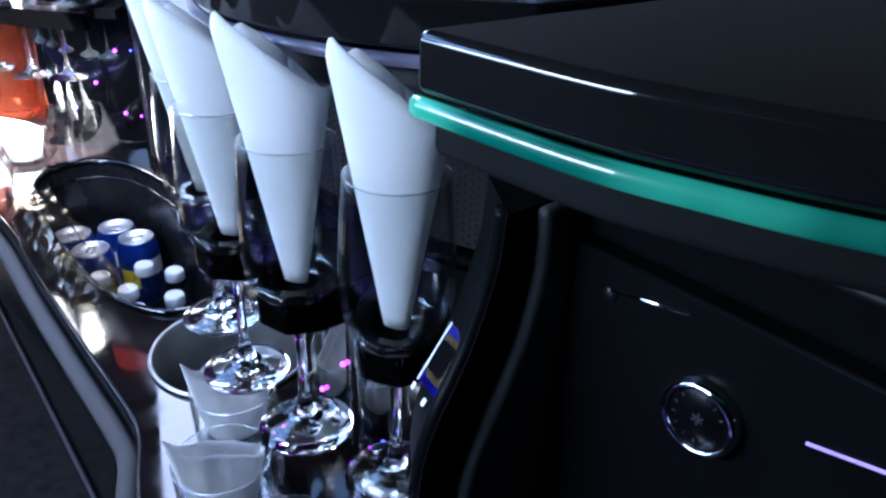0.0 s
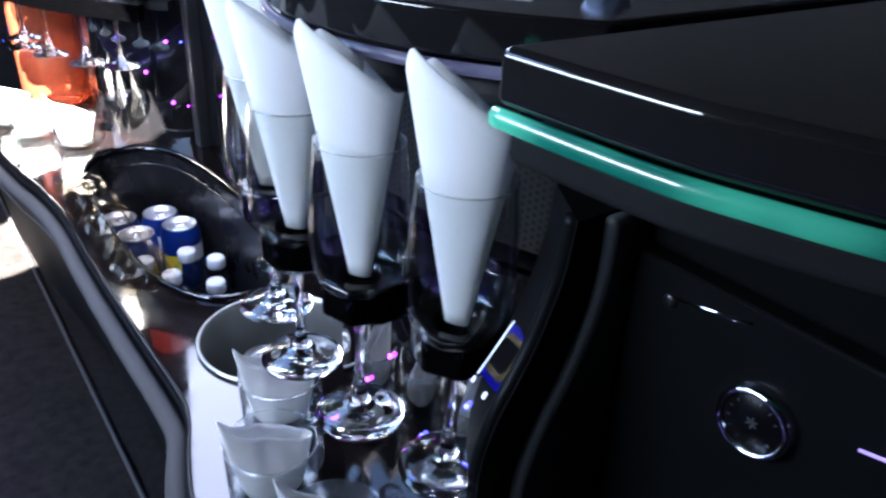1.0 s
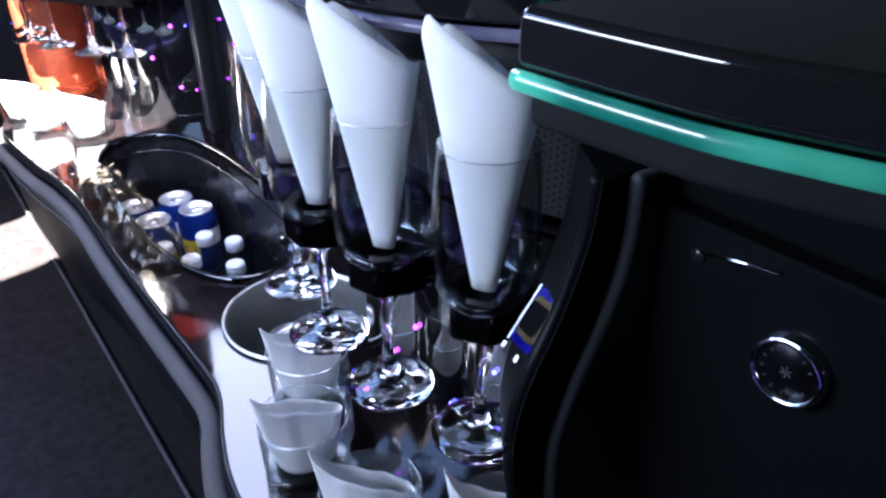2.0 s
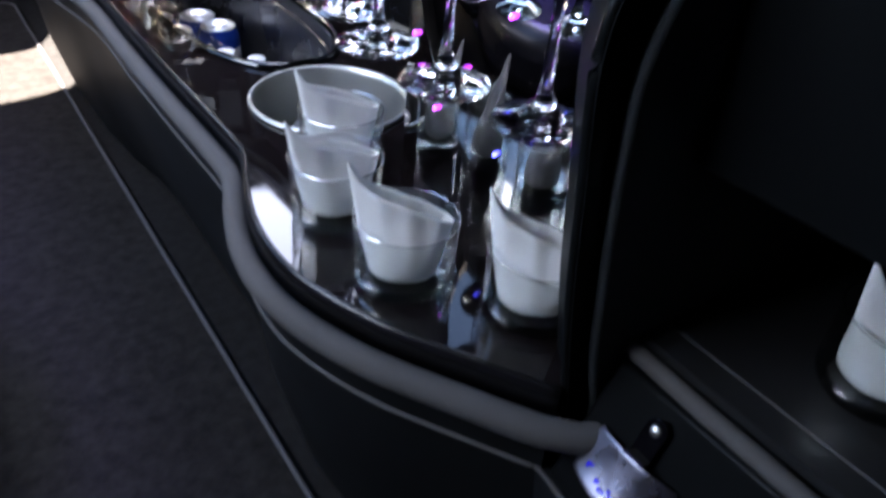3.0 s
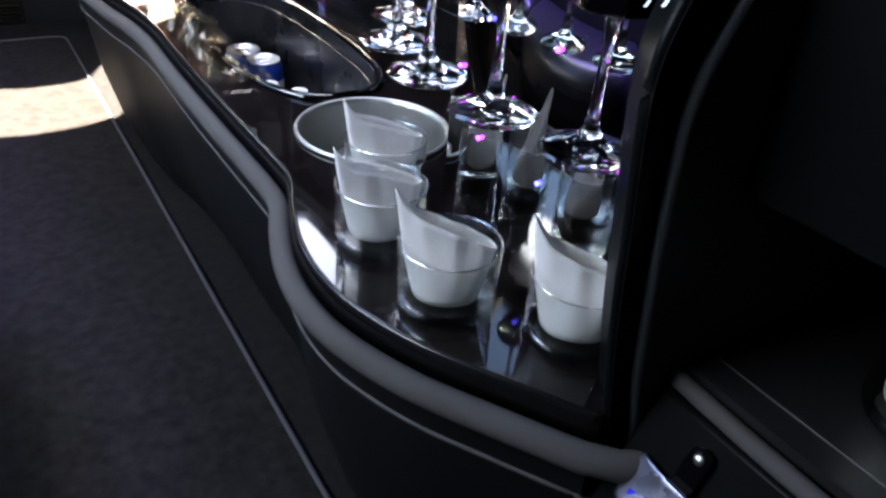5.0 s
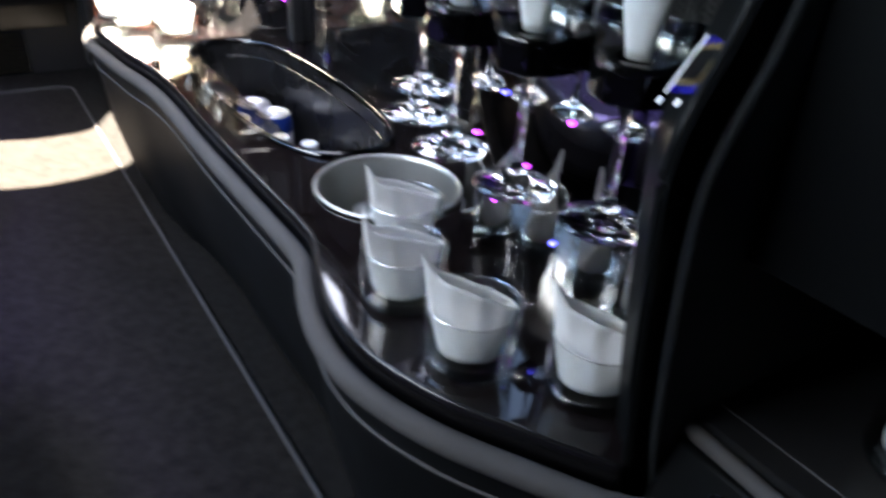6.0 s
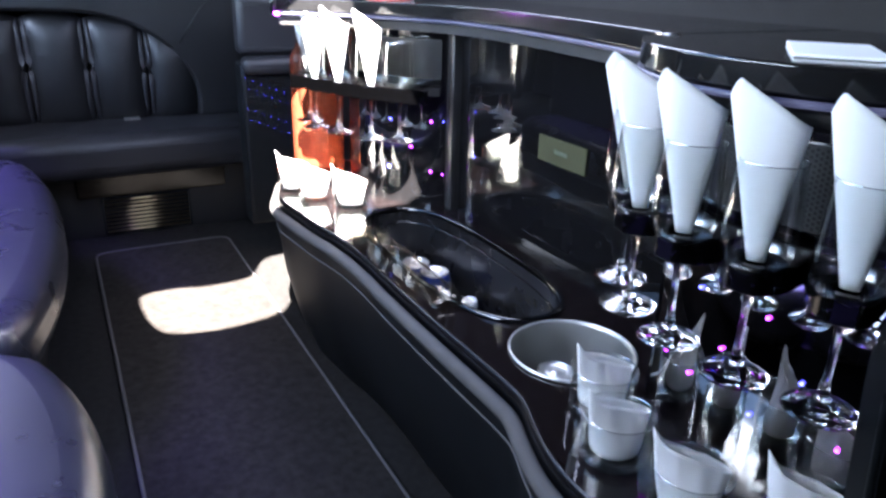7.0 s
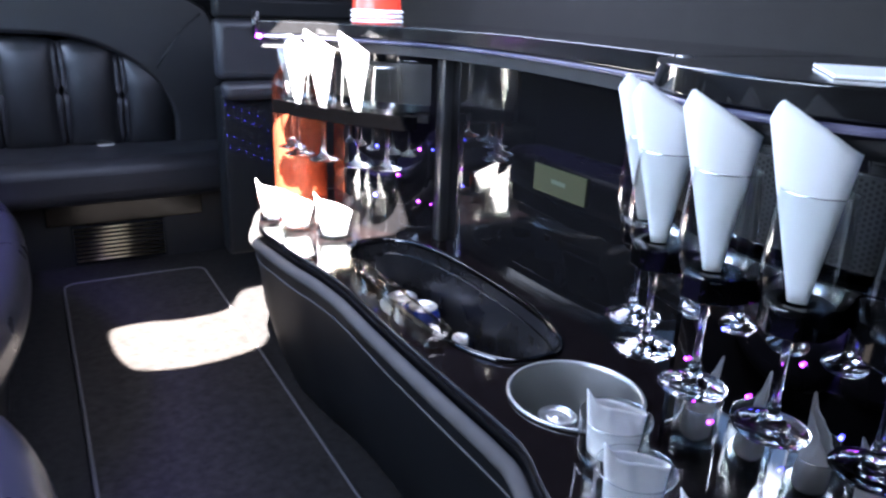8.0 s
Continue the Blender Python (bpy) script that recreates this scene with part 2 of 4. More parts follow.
def soften(ob, width, segments=2, angle=35):
    m = ob.modifiers.new("bevel", "BEVEL")
    m.width, m.segments, m.limit_method, m.angle_limit = width, segments, "ANGLE", radians(angle)
    m.harden_normals = False
    return ob


def flat(ob, angle=30):
    ob.data.set_sharp_from_angle(angle=radians(angle))
    return ob


def smooth_path(points, per=8):
    """A Catmull-Rom line through the points."""
    p = [Vector(q) for q in points]
    out = []
    for i in range(len(p) - 1):
        a, b, c, d = p[max(i - 1, 0)], p[i], p[i + 1], p[min(i + 2, len(p) - 1)]
        for k in range(per):
            t = k / per
            out.append(0.5 * ((2 * b) + (c - a) * t + (2 * a - 5 * b + 4 * c - d) * t * t + (3 * b - a - 3 * c + d) * t ** 3))
    out.append(p[-1])
    return out


def shifted(path, d):
    """The path moved d to the left of its way (in plan)."""
    out = []
    for i, q in enumerate(path):
        w = path[min(i + 1, len(path) - 1)] - path[max(i - 1, 0)]
        n = Vector((-w.y, w.x)).normalized()
        out.append(Vector((q.x, q.y)) + n * d)
    return out


def sweep(path, profile, closed_profile=True, caps=True):
    """A profile of (offset to the left, height) carried along a plan path."""
    bm = bmesh.new()
    rows = []
    for i, q in enumerate(path):
        w = path[min(i + 1, len(path) - 1)] - path[max(i - 1, 0)]
        n = Vector((-w.y, w.x)).normalized()
        rows.append([bm.verts.new((q.x + n.x * o, q.y + n.y * o, z)) for o, z in profile])
    m = len(profile)
    for a, b in zip(rows, rows[1:]):
        for k in range(m if closed_profile else m - 1):
            bm.faces.new((a[k], a[(k + 1) % m], b[(k + 1) % m], b[k]))
    if caps and closed_profile:
        bm.faces.new(rows[0])
        bm.faces.new(rows[-1][::-1])
    return bm


def ring(r_o, r_z, cz, co=0.0, n=12):
    """An oval profile for sweep."""
    return [(co + r_o * math.cos(2 * math.pi * k / n), cz + r_z * math.sin(2 * math.pi * k / n)) for k in range(n)]


def tube(points, r, n=8, closed=False):
    bm = bmesh.new()
    pts = [Vector(p) for p in points]
    rows = []
    m = len(pts)
    for i, q in enumerate(pts):
        w = (pts[(i + 1) % m] - pts[i - 1]) if closed else (pts[min(i + 1, m - 1)] - pts[max(i - 1, 0)])
        w.normalize()
        u = w.cross(Vector((0, 0, 1)))
        if u.length < 1e-3:
            u = w.cross(Vector((0, 1, 0)))
        u.normalize()
        v = w.cross(u)
        rows.append([bm.verts.new(q + r * (math.cos(2 * math.pi * k / n) * u + math.sin(2 * math.pi * k / n) * v)) for k in range(n)])
    pairs = list(zip(rows, rows[1:])) + ([(rows[-1], rows[0])] if closed else [])
    for a, b in pairs:
        for k in range(n):
            bm.faces.new((a[k], a[(k + 1) % n], b[(k + 1) % n], b[k]))
    if not closed:
        bm.faces.new(rows[0])
        bm.faces.new(rows[-1][::-1])
    return bm


def lathe(profile, n=40, center=(0, 0, 0)):
    """Turns (radius, height) round the upright axis; radius 0 closes the end."""
    bm = bmesh.new()
    c = Vector(center)
    rows = []
    for r, z in profile:
        if r < 1e-6:
            rows.append([bm.verts.new(c + Vector((0, 0, z)))])
        else:
            rows.append([bm.verts.new(c + Vector((r * math.cos(2 * math.pi * k / n), r * math.sin(2 * math.pi * k / n), z))) for k in range(n)])
    for a, b in zip(rows, rows[1:]):
        for k in range(n):
            j = (k + 1) % n
            if len(a) == 1 and len(b) > 1:
                bm.faces.new((a[0], b[k], b[j]))
            elif len(b) == 1 and len(a) > 1:
                bm.faces.new((a[k], a[j], b[0]))
            elif len(a) > 1:
                bm.faces.new((a[k], a[j], b[j], b[k]))
    return bm


def box(x0, x1, y0, y1, z0, z1):
    bm = bmesh.new()
    bmesh.ops.create_cube(bm, size=1.0)
    bmesh.ops.scale(bm, vec=(x1 - x0, y1 - y0, z1 - z0), verts=bm.verts)
    bmesh.ops.translate(bm, vec=((x0 + x1) / 2, (y0 + y1) / 2, (z0 + z1) / 2), verts=bm.verts)
    return bm


def prism(outline, z0, z1, holes=()):
    """A plan outline with holes, filled and given thickness."""
    bm = bmesh.new()
    edges = []
    if not holes:
        bm.faces.new([bm.verts.new((p[0], p[1], z0)) for p in outline])
    for loop in (outline, *holes) if holes else ():
        vs = [bm.verts.new((p[0], p[1], z0)) for p in loop]
        edges += [bm.edges.new((vs[i], vs[(i + 1) % len(vs)])) for i in range(len(vs))]
    if holes:
        bmesh.ops.triangle_fill(bm, use_beauty=True, use_dissolve=False, edges=edges)
    got = bmesh.ops.extrude_face_region(bm, geom=bm.faces[:])
    bmesh.ops.translate(bm, vec=(0, 0, z1 - z0), verts=[v for v in got["geom"] if isinstance(v, bmesh.types.BMVert)])
    return bm


def upright(outline, axis, a0, a1):
    """An outline in (horizontal, height) given thickness along x ('x') or y ('y')."""
    bm = bmesh.new()
    def place(p, a):
        return (a, p[0], p[1]) if axis == "x" else (p[0], a, p[1])
    f = bm.faces.new([bm.verts.new(place(p, a0)) for p in outline])
    got = bmesh.ops.extrude_face_region(bm, geom=[f])
    mv = (a1 - a0, 0, 0) if axis == "x" else (0, a1 - a0, 0)
    bmesh.ops.translate(bm, vec=mv, verts=[v for v in got["geom"] if isinstance(v, bmesh.types.BMVert)])
    return bm


def superellipse(cx, cy, rx, ry, p=3.0, n=64):
    out = []
    for k in range(n):
        a = 2 * math.pi * k / n
        c, s = math.cos(a), math.sin(a)
        out.append((cx + rx * math.copysign(abs(c) ** (2 / p), c), cy + ry * math.copysign(abs(s) ** (2 / p), s)))
    return out


def rounded_rect(x0, x1, y0, y1, r, n=6):
    out = []
    for cx, cy, a0 in ((x1 - r, y1 - r, 0), (x0 + r, y1 - r, 90), (x0 + r, y0 + r, 180), (x1 - r, y0 + r, 270)):
        for k in range(n + 1):
            a = radians(a0 + 90 * k / n)
            out.append((cx + r * math.cos(a), cy + r * math.sin(a)))
    return out


# ---------------------------------------------------------------- the shell of the car
COUNTER, SHELF, CEILING = 0.466, 0.972, 1.43
XL, XR, Y0, Y1 = -1.2, 0.5, -1.4, 3.95

floor = part("floor", box(XL, XR, Y0, Y1, -0.05, 0.0), M_CARPET, smooth=False)
tagged(floor, "black cut-pile carpet on the cabin floor", "floor", kind="structure")
hatch = [(p.x, p.y) for p in smooth_path([(-0.927, 1.316), (-0.90, 1.385), (-0.80, 1.397), (-0.69, 1.372), (-0.55, 1.387), (-0.505, 1.46), (-0.46, 1.541), (-0.41, 1.567), (-0.36, 1.575), (-0.15, 1.61), (-0.10, 1.56), (-0.10, 1.04), (-0.15, 0.99), (-0.36, 0.99),
                                              (-0.385, 1.03), (-0.390, 1.19), (-0.464, 1.143), (-0.539, 1.043), (-0.67, 1.006), (-0.79, 1.011), (-0.88, 1.049), (-0.914, 1.131), (-0.927, 1.23), (-0.927, 1.316)], 5)[:-1]]
ceiling = part("ceiling", prism([(XL, Y0), (XR, Y0), (XR, Y1), (XL, Y1)], CEILING, CEILING + 0.04, [hatch]), M_TRIMCLOTH, smooth=False)
tagged(ceiling, "grey cloth headlining with an open roof hatch", "ceiling", kind="structure")
wall_right = part("wall_right", box(XR, XR + 0.05, Y0, Y1, -0.05, CEILING + 0.04), M_PANEL, smooth=False)
tagged(wall_right, "dark grey trim panel above the bar", "wall", kind="structure")
bm = bmesh.new()
for a, b, c, d in ((Y0, Y1, -0.05, 1.02), (Y0, Y1, 1.36, CEILING + 0.04), (Y0, 0.55, 1.02, 1.36), (3.3, Y1, 1.02, 1.36)):
    sub = box(XL - 0.05, XL, a, b, c, d)
    tmp = bpy.data.meshes.new("tmp")
    sub.to_mesh(tmp)
    sub.free()
    bm.from_mesh(tmp)
    bpy.data.meshes.remove(tmp)
wall_left = part("wall_left", bm, M_VINYL, smooth=False)
tagged(wall_left, "black vinyl side wall with window openings", "wall", kind="structure")
part("window_pane", box(XL - 0.030, XL - 0.025, 0.545, 3.305, 1.015, 1.365), M_TINT, wall_left, "lightly tinted window glass", smooth=False)
wall_rear = part("wall_rear", box(XL, XR, Y1, Y1 + 0.05, -0.05, CEILING + 0.04), M_VINYL, smooth=False)
tagged(wall_rear, "black leather rear wall behind the bench", "wall", kind="structure")
wall_front = part("wall_front", box(XL, XR, Y0 - 0.05, Y0, -0.05, CEILING + 0.04), M_VINYL, smooth=False)
tagged(wall_front, "black divider behind the driver", "wall", kind="structure")

# runner mat with a piped edge
runner = thing("floor_mat", "charcoal carpet runner mat with piped edge", "mat")
MAT_OUT = rounded_rect(-0.592, -0.100, -0.6, 2.985, 0.05)
part("carpet", prism(MAT_OUT, 0.0005, 0.010), M_MAT, runner, smooth=False)
part("piping", tube([(x, y, 0.009) for x, y in MAT_OUT], 0.0045, 8, True), M_PIPING, runner, "grey stitched piping")

# ---------------------------------------------------------------- bar counter
EDGE = smooth_path([(-0.020, 0.418), (-0.064, 0.489), (-0.103, 0.556), (-0.130, 0.63), (-0.137, 0.69), (-0.131, 0.75), (-0.114, 0.81), (-0.092, 0.872),
                    (-0.087, 0.93), (-0.090, 1.1), (-0.092, 1.3), (-0.090, 1.5), (-0.100, 1.63), (-0.118, 1.74), (-0.131, 1.86), (-0.138, 1.93),
                    (-0.135, 1.98), (-0.122, 2.03), (-0.095, 2.10), (-0.06, 2.19), (-0.01, 2.26), (0.06, 2.28), (0.28, 2.285)], 6)
WELL = superellipse(0.078, 1.415, 0.118, 0.335, 2.7, 72)
BUCKET = (0.060, 0.960)
bar = thing("bar_counter", "dark lacquered bar counter with grey padded edge", "bar counter")
holes = [WELL, [(BUCKET[0] + 0.0995 * math.cos(a * math.pi / 24), BUCKET[1] + 0.0995 * math.sin(a * math.pi / 24)) for a in range(48)]]
part("countertop", prism([(p.x, p.y) for p in EDGE] + [(0.33, 2.285), (0.33, 0.418)], COUNTER - 0.018, COUNTER, holes), M_COUNTER, bar, smooth=False)
# raised lacquer lip, then the padded roll outside it (the path runs to the rear, so its left is the aisle)
part("lip", sweep(EDGE, [(-0.0012, COUNTER - 0.02), (-0.0012, COUNTER + 0.0005), (0.0004, COUNTER + 0.0022), (0.0024, COUNTER + 0.0020), (0.0048, COUNTER - 0.001), (0.006, COUNTER - 0.008), (0.006, COUNTER - 0.034)]), M_LIP, bar, "glossy black lacquer lip")
part("padded_roll", sweep([Vector((0.050, 0.392)), Vector((0.030, 0.393)), Vector((0.010, 0.398)), Vector((-0.006, 0.406))] + EDGE[1:], ring(0.0130, 0.0132, COUNTER - 0.0352, 0.0167, 16)), M_BOLSTER, bar, "grey padded leather roll")
SKIRT = smooth_path([(-0.024, -0.9), (-0.024, 0.1), (-0.024, 0.30), (-0.023, 0.37)], 6)[:-1] + EDGE
part("front_panel", sweep(EDGE, [(0.018, COUNTER - 0.040), (0.018, COUNTER - 0.055), (0.0125, COUNTER - 0.084), (0.006, 0.34), (-0.004, 0.25), (-0.035, 0.12), (-0.07, 0.03), (-0.08, 0.0)], False, False), M_VINYL, bar, "dark vinyl front panel")
part("piping", sweep(SKIRT, ring(0.0026, 0.0026, COUNTER - 0.084, 0.0125, 8)), M_PIPING, bar, "thin grey piping seam")

# ice well sunk into the counter
well = thing("ice_well", "oblong black plastic ice well sunk in the counter", "ice well")
WELL_FLOOR = 0.208
def scaled(loop, k, c=(0.078, 1.415)):
    return [(c[0] + (x - c[0]) * k, c[1] + (y - c[1]) * (1 - (1 - k) * 0.4)) for x, y in loop]


def stacked(levels, close):
    b = bmesh.new()
    rings = [[b.verts.new((x, y, z)) for x, y in scaled(WELL, k)] for k, z in levels]
    for lo, hi in zip(rings, rings[1:]):
        for i in range(len(lo)):
            j = (i + 1) % len(lo)
            b.faces.new((lo[i], lo[j], hi[j], hi[i]))
    if close:
        b.faces.new(rings[-1])
    return b


part("rim", stacked(((1.07, COUNTER + 0.001), (1.06, COUNTER + 0.007), (1.02, COUNTER + 0.010), (0.985, COUNTER + 0.005), (0.975, COUNTER - 0.004)), False), M_LACQUER, well, "glossy raised rim")
part("tub", stacked(((0.982, COUNTER - 0.002), (0.97, COUNTER - 0.02), (0.93, 0.26), (0.90, 0.21), (0.84, WELL_FLOOR)), True), M_WELL, well)

part("inner_bead", stacked(((0.972, COUNTER - 0.030), (0.962, COUNTER - 0.027), (0.952, COUNTER - 0.030)), False), M_LACQUER, well, "fine bead inside the rim")

# stainless bucket in its hole
bucket = thing("ice_bucket", "round stainless steel ice bucket set in the counter", "ice bucket", at=(*BUCKET, 0))
part("bowl", lathe([(0.1000, COUNTER + 0.0003), (0.1035, COUNTER + 0.0003), (0.1052, COUNTER + 0.0016), (0.1055, COUNTER + 0.0036), (0.1042, COUNTER + 0.0056), (0.1015, COUNTER + 0.0060), (0.0992, COUNTER + 0.0040), (0.0978, COUNTER - 0.003),
                    (0.0965, COUNTER - 0.02), (0.094, COUNTER - 0.06), (0.089, 0.35), (0.080, 0.29), (0.066, 0.262), (0.045, 0.256), (0, 0.255)], 72), M_SATIN, bucket)
part("base_ring", lathe([(0.030, 0.2545), (0.033, 0.2590), (0.036, 0.2590), (0.039, 0.2550)], 40), M_STEEL, bucket, "polished ring in the bucket's bottom")

canister = thing("steel_canister", "small polished steel canister standing in the ice bucket", "canister", at=(0.051, 0.986, 0.2585))
part("body", lathe([(0, 0.0), (0.027, 0.0), (0.029, 0.003), (0.029, 0.154), (0.0305, 0.157), (0.0305, 0.160), (0.028, 0.1615)], 36), M_STEEL, canister)
part("lid", lathe([(0.0282, 0.1615), (0.026, 0.160), (0.023, 0.1570), (0.011, 0.1565), (0.010, 0.1585), (0, 0.1590)], 36), M_STEEL, canister, "dished polished lid")

# ---------------------------------------------------------------- overhead shelves (hoods) with light lines
NEAR = smooth_path([(0.10, -0.9), (0.10, -0.4), (0.092, 0.0), (0.062, 0.14), (0.028, 0.225), (0.004, 0.28), (-0.010, 0.322), (-0.020, 0.36), (-0.025, 0.41), (-0.028, 0.466)], 6)
MID = [Vector((0.235 - 0.26 * math.cos(a), 0.69 + 0.26 * math.sin(a))) for a in [radians(-52 + 104 * k / 30) for k in range(31)]]
FAR = smooth_path([(0.128, 0.905), (0.146, 0.96), (0.172, 1.1), (0.196, 1.3), (0.203, 1.48), (0.186, 1.63), (0.135, 1.75), (0.065, 1.85), (0.0, 1.92), (-0.06, 1.97), (-0.113, 2.005), (-0.112, 2.03)], 6)


def hood(name, label, path, led, back, inset=0.012, bottom=0.064, thick=0.0040, edge=0.0030, under=M_DULL):
    h = thing(name, label, "shelf", "overhead shelves")
    outline = [(p.x, p.y) for p in path]
    board = soften(part("shelf_board", prism(outline + back, SHELF - 0.030, SHELF), M_HOOD, h), edge, 5)
    board.modifiers["bevel"].harden_normals = True
    part("light_line", sweep(path, ring(0.0042, thick, SHELF - 0.0365, -0.0012, 10)), led, h, "acrylic light line under the shelf edge")
    inner = [(p.x, p.y) for p in shifted(path, -inset)]
    flat(soften(part("padded_underside", prism(inner + back, SHELF - bottom, SHELF - 0.043), under, h), 0.010, 4))
    return h


hood("overhead_shelf", "glossy black shelf with a cyan light line", NEAR, M_LED_NEAR, [(0.499, 0.466), (0.499, -0.9)], thick=0.0056, edge=0.008)
hood("overhead_shelf", "bowed glossy black shelf with a pale light line", MID, M_LED_MID, [(0.499, MID[-1].y), (0.499, MID[0].y)], under=M_PADGREY)
far_hood = hood("overhead_shelf", "curved glossy black shelf running to the bar's end", FAR, M_LED_MID, [(0.10, 2.06), (0.499, 2.06), (0.499, 0.905)], under=M_PADGREY)
part("end_cap", tube([(-0.116, 2.01, SHELF - 0.04), (-0.116, 2.01, SHELF + 0.02)], 0.009, 12), M_WELL, far_hood, "dark metal end cap")
part("end_light", tube([(-0.114, 1.985, SHELF - 0.0365), (-0.114, 2.028, SHELF - 0.0365)], 0.0052, 10), M_STAR_V, far_hood, "violet end of the light line")
part("end_cap", box(0.114, 0.127, 0.886, 0.904, SHELF - 0.045, SHELF + 0.001), M_STEEL, far_hood, "metal end cap at the step")

# ---------------------------------------------------------------- smoked mirror backs
MIRROR_NEAR = [Vector((0.496 - 0.44 * math.cos(a), 0.69 + 0.44 * math.sin(a))) for a in [radians(-33 + 62 * k / 36) for k in range(37)]]
back_near = thing("mirror_panel", "bowed smoked mirror panel behind the flutes", "mirror", "mirror panels")
RACK_Z = 0.7575
flat(part("mirror", sweep(MIRROR_NEAR, [(0.0, RACK_Z), (0.0, SHELF - 0.064), (-0.012, SHELF - 0.064), (-0.012, RACK_Z)]), M_SMOKED, back_near))
flat(part("lower_mirror", sweep([p for p in MIRROR_NEAR if p.y < 0.800], [(0.0, COUNTER), (0.0, RACK_Z - 0.0005), (-0.012, RACK_Z - 0.0005), (-0.012, COUNTER)]), M_SMOKED, back_near))
part("lower_return", box(0.078, 0.262, 0.799, 0.808, COUNTER, RACK_Z - 0.0005), M_LACQUER, back_near, "black return at the mirror's end", smooth=False)
part("soffit", box(0.118, 0.262, 0.809, 0.915, RACK_Z - 0.007, RACK_Z - 0.001), M_LACQUER, back_near, smooth=False)
part("end_return", box(0.108, 0.262, 0.9035, 0.915, RACK_Z, SHELF - 0.064), M_LACQUER, back_near, "black return at the mirror's end", smooth=False)
back_wall = thing("mirror_panel", "flat smoked mirror along the bar's back", "mirror", "mirror panels")
part("mirror", box(0.25, 0.262, 0.916, 1.689, COUNTER, SHELF - 0.064), M_BLACKMIRROR, back_wall, smooth=False)
part("side_strip", box(0.25, 0.262, 0.809, 0.9155, COUNTER, RACK_Z - 0.008), M_LACQUER, back_wall, smooth=False)
STAR_C, STAR_R = Vector((0.387, 1.981)), 0.300


def star_point(a, r=STAR_R):
    return STAR_C + Vector((-math.cos(a), math.sin(a))) * r


STARS = [star_point(radians(-58 + 74 * k / 28)) for k in range(29)]
part("bottom_trim", box(0.2465, 0.2498, 0.918, 1.687, COUNTER + 0.0005, COUNTER + 0.006), M_LACQUER, back_wall, "thin black bottom trim", smooth=False)
back_star = thing("mirror_panel", "smoked mirror panel dotted with small violet lights", "mirror", "mirror panels")
flat(part("mirror", sweep(STARS, [(0.0, COUNTER), (0.0, SHELF - 0.064), (-0.012, SHELF - 0.064), (-0.012, COUNTER)]), M_STARMIRROR, back_star))
post = part("corner_post", box(0.226, 0.262, 1.69, 1.722, COUNTER, SHELF - 0.064), M_SATINPOST, None)
tagged(soften(post, 0.004), "black lacquered post between the mirror panels", "post")

for x, y, z, m in ((0.159, 1.784, 0.621, M_STAR_V), (0.198, 1.748, 0.689, M_STAR_V), (0.198, 1.748, 0.559, M_STAR_V), (0.125, 1.835, 0.686, M_STAR_B), (0.120, 1.838, 0.560, M_STAR_B),
                   (0.218, 1.722, 0.69, M_STAR_B), (0.218, 1.722, 0.553, M_STAR_V)):
    p = Vector((x, y)) - STAR_C
    q = STAR_C + p.normalized() * (STAR_R + 0.002)
    b = bmesh.new()
    bmesh.ops.create_icosphere(b, subdivisions=2, radius=0.0036 if x < 0.21 else 0.002, matrix=Matrix.Translation((q.x, q.y, z)))
    part("led", b, m, back_star)
for y, z, m in ((0.717, 0.560, M_STAR_V), (0.674, 0.618, M_STAR_V), (0.622, 0.552, M_STAR_B), (0.573, 0.620, M_STAR_B), (0.623, 0.682, M_STAR_V), (0.525, 0.556, M_STAR_V), (0.72, 0.682, M_STAR_B), (0.77, 0.619, M_STAR_V)):
    b = bmesh.new()
    bmesh.ops.create_icosphere(b, subdivisions=2, radius=0.0025, matrix=Matrix.Translation((0.496 - math.sqrt(0.4425 ** 2 - (y - 0.69) ** 2), y, z)))
    part("led", b, m, back_near)


def grille(path, z0, z1, off, parent, plate=M_GRILLE):
    """A perforated speaker plate on a plan path."""
    g = flat(part("speaker_grille", sweep(path, [(off, z0), (off, z1), (off - 0.004, z1), (off - 0.004, z0)]), plate, parent, "perforated grey speaker grille"))
    bm = bmesh.new()
    acc, row = 0.0, 0
    pos = 0.0
    total = sum((b - a).length for a, b in zip(path, path[1:]))
    while pos < total - 0.004:
        left = pos
        for a, b in zip(path, path[1:]):
            L = (b - a).length
            if left <= L:
                q = a + (b - a) * (left / L)
                w = (b - a).normalized()
                break
            left -= L
        n = Vector((-w.y, w.x))
        z = z0 + 0.004 + (0.003 if row % 2 else 0)
        while z < z1 - 0.003:
            c = Vector((q.x, q.y, 0)) + Vector((n.x, n.y, 0)) * (off + 0.0006) + Vector((0, 0, z))
            vs = [bm.verts.new(c + 0.0019 * (math.cos(k * math.pi / 3) * Vector((w.x, w.y, 0)) + math.sin(k * math.pi / 3) * Vector((0, 0, 1)))) for k in range(6)]
            bm.faces.new(vs)
            z += 0.006
        pos += 0.0052
        row += 1
    tagged(part("perforation", bm, M_HOLE, g, smooth=False), kind="stuff")


grille([p for p in MIRROR_NEAR if 0.50 < p.y < 0.86], 0.795, 0.888, 0.005, back_near)
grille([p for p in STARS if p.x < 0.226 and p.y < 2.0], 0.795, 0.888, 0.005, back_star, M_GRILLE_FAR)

# ---------------------------------------------------------------- glasses and napkins


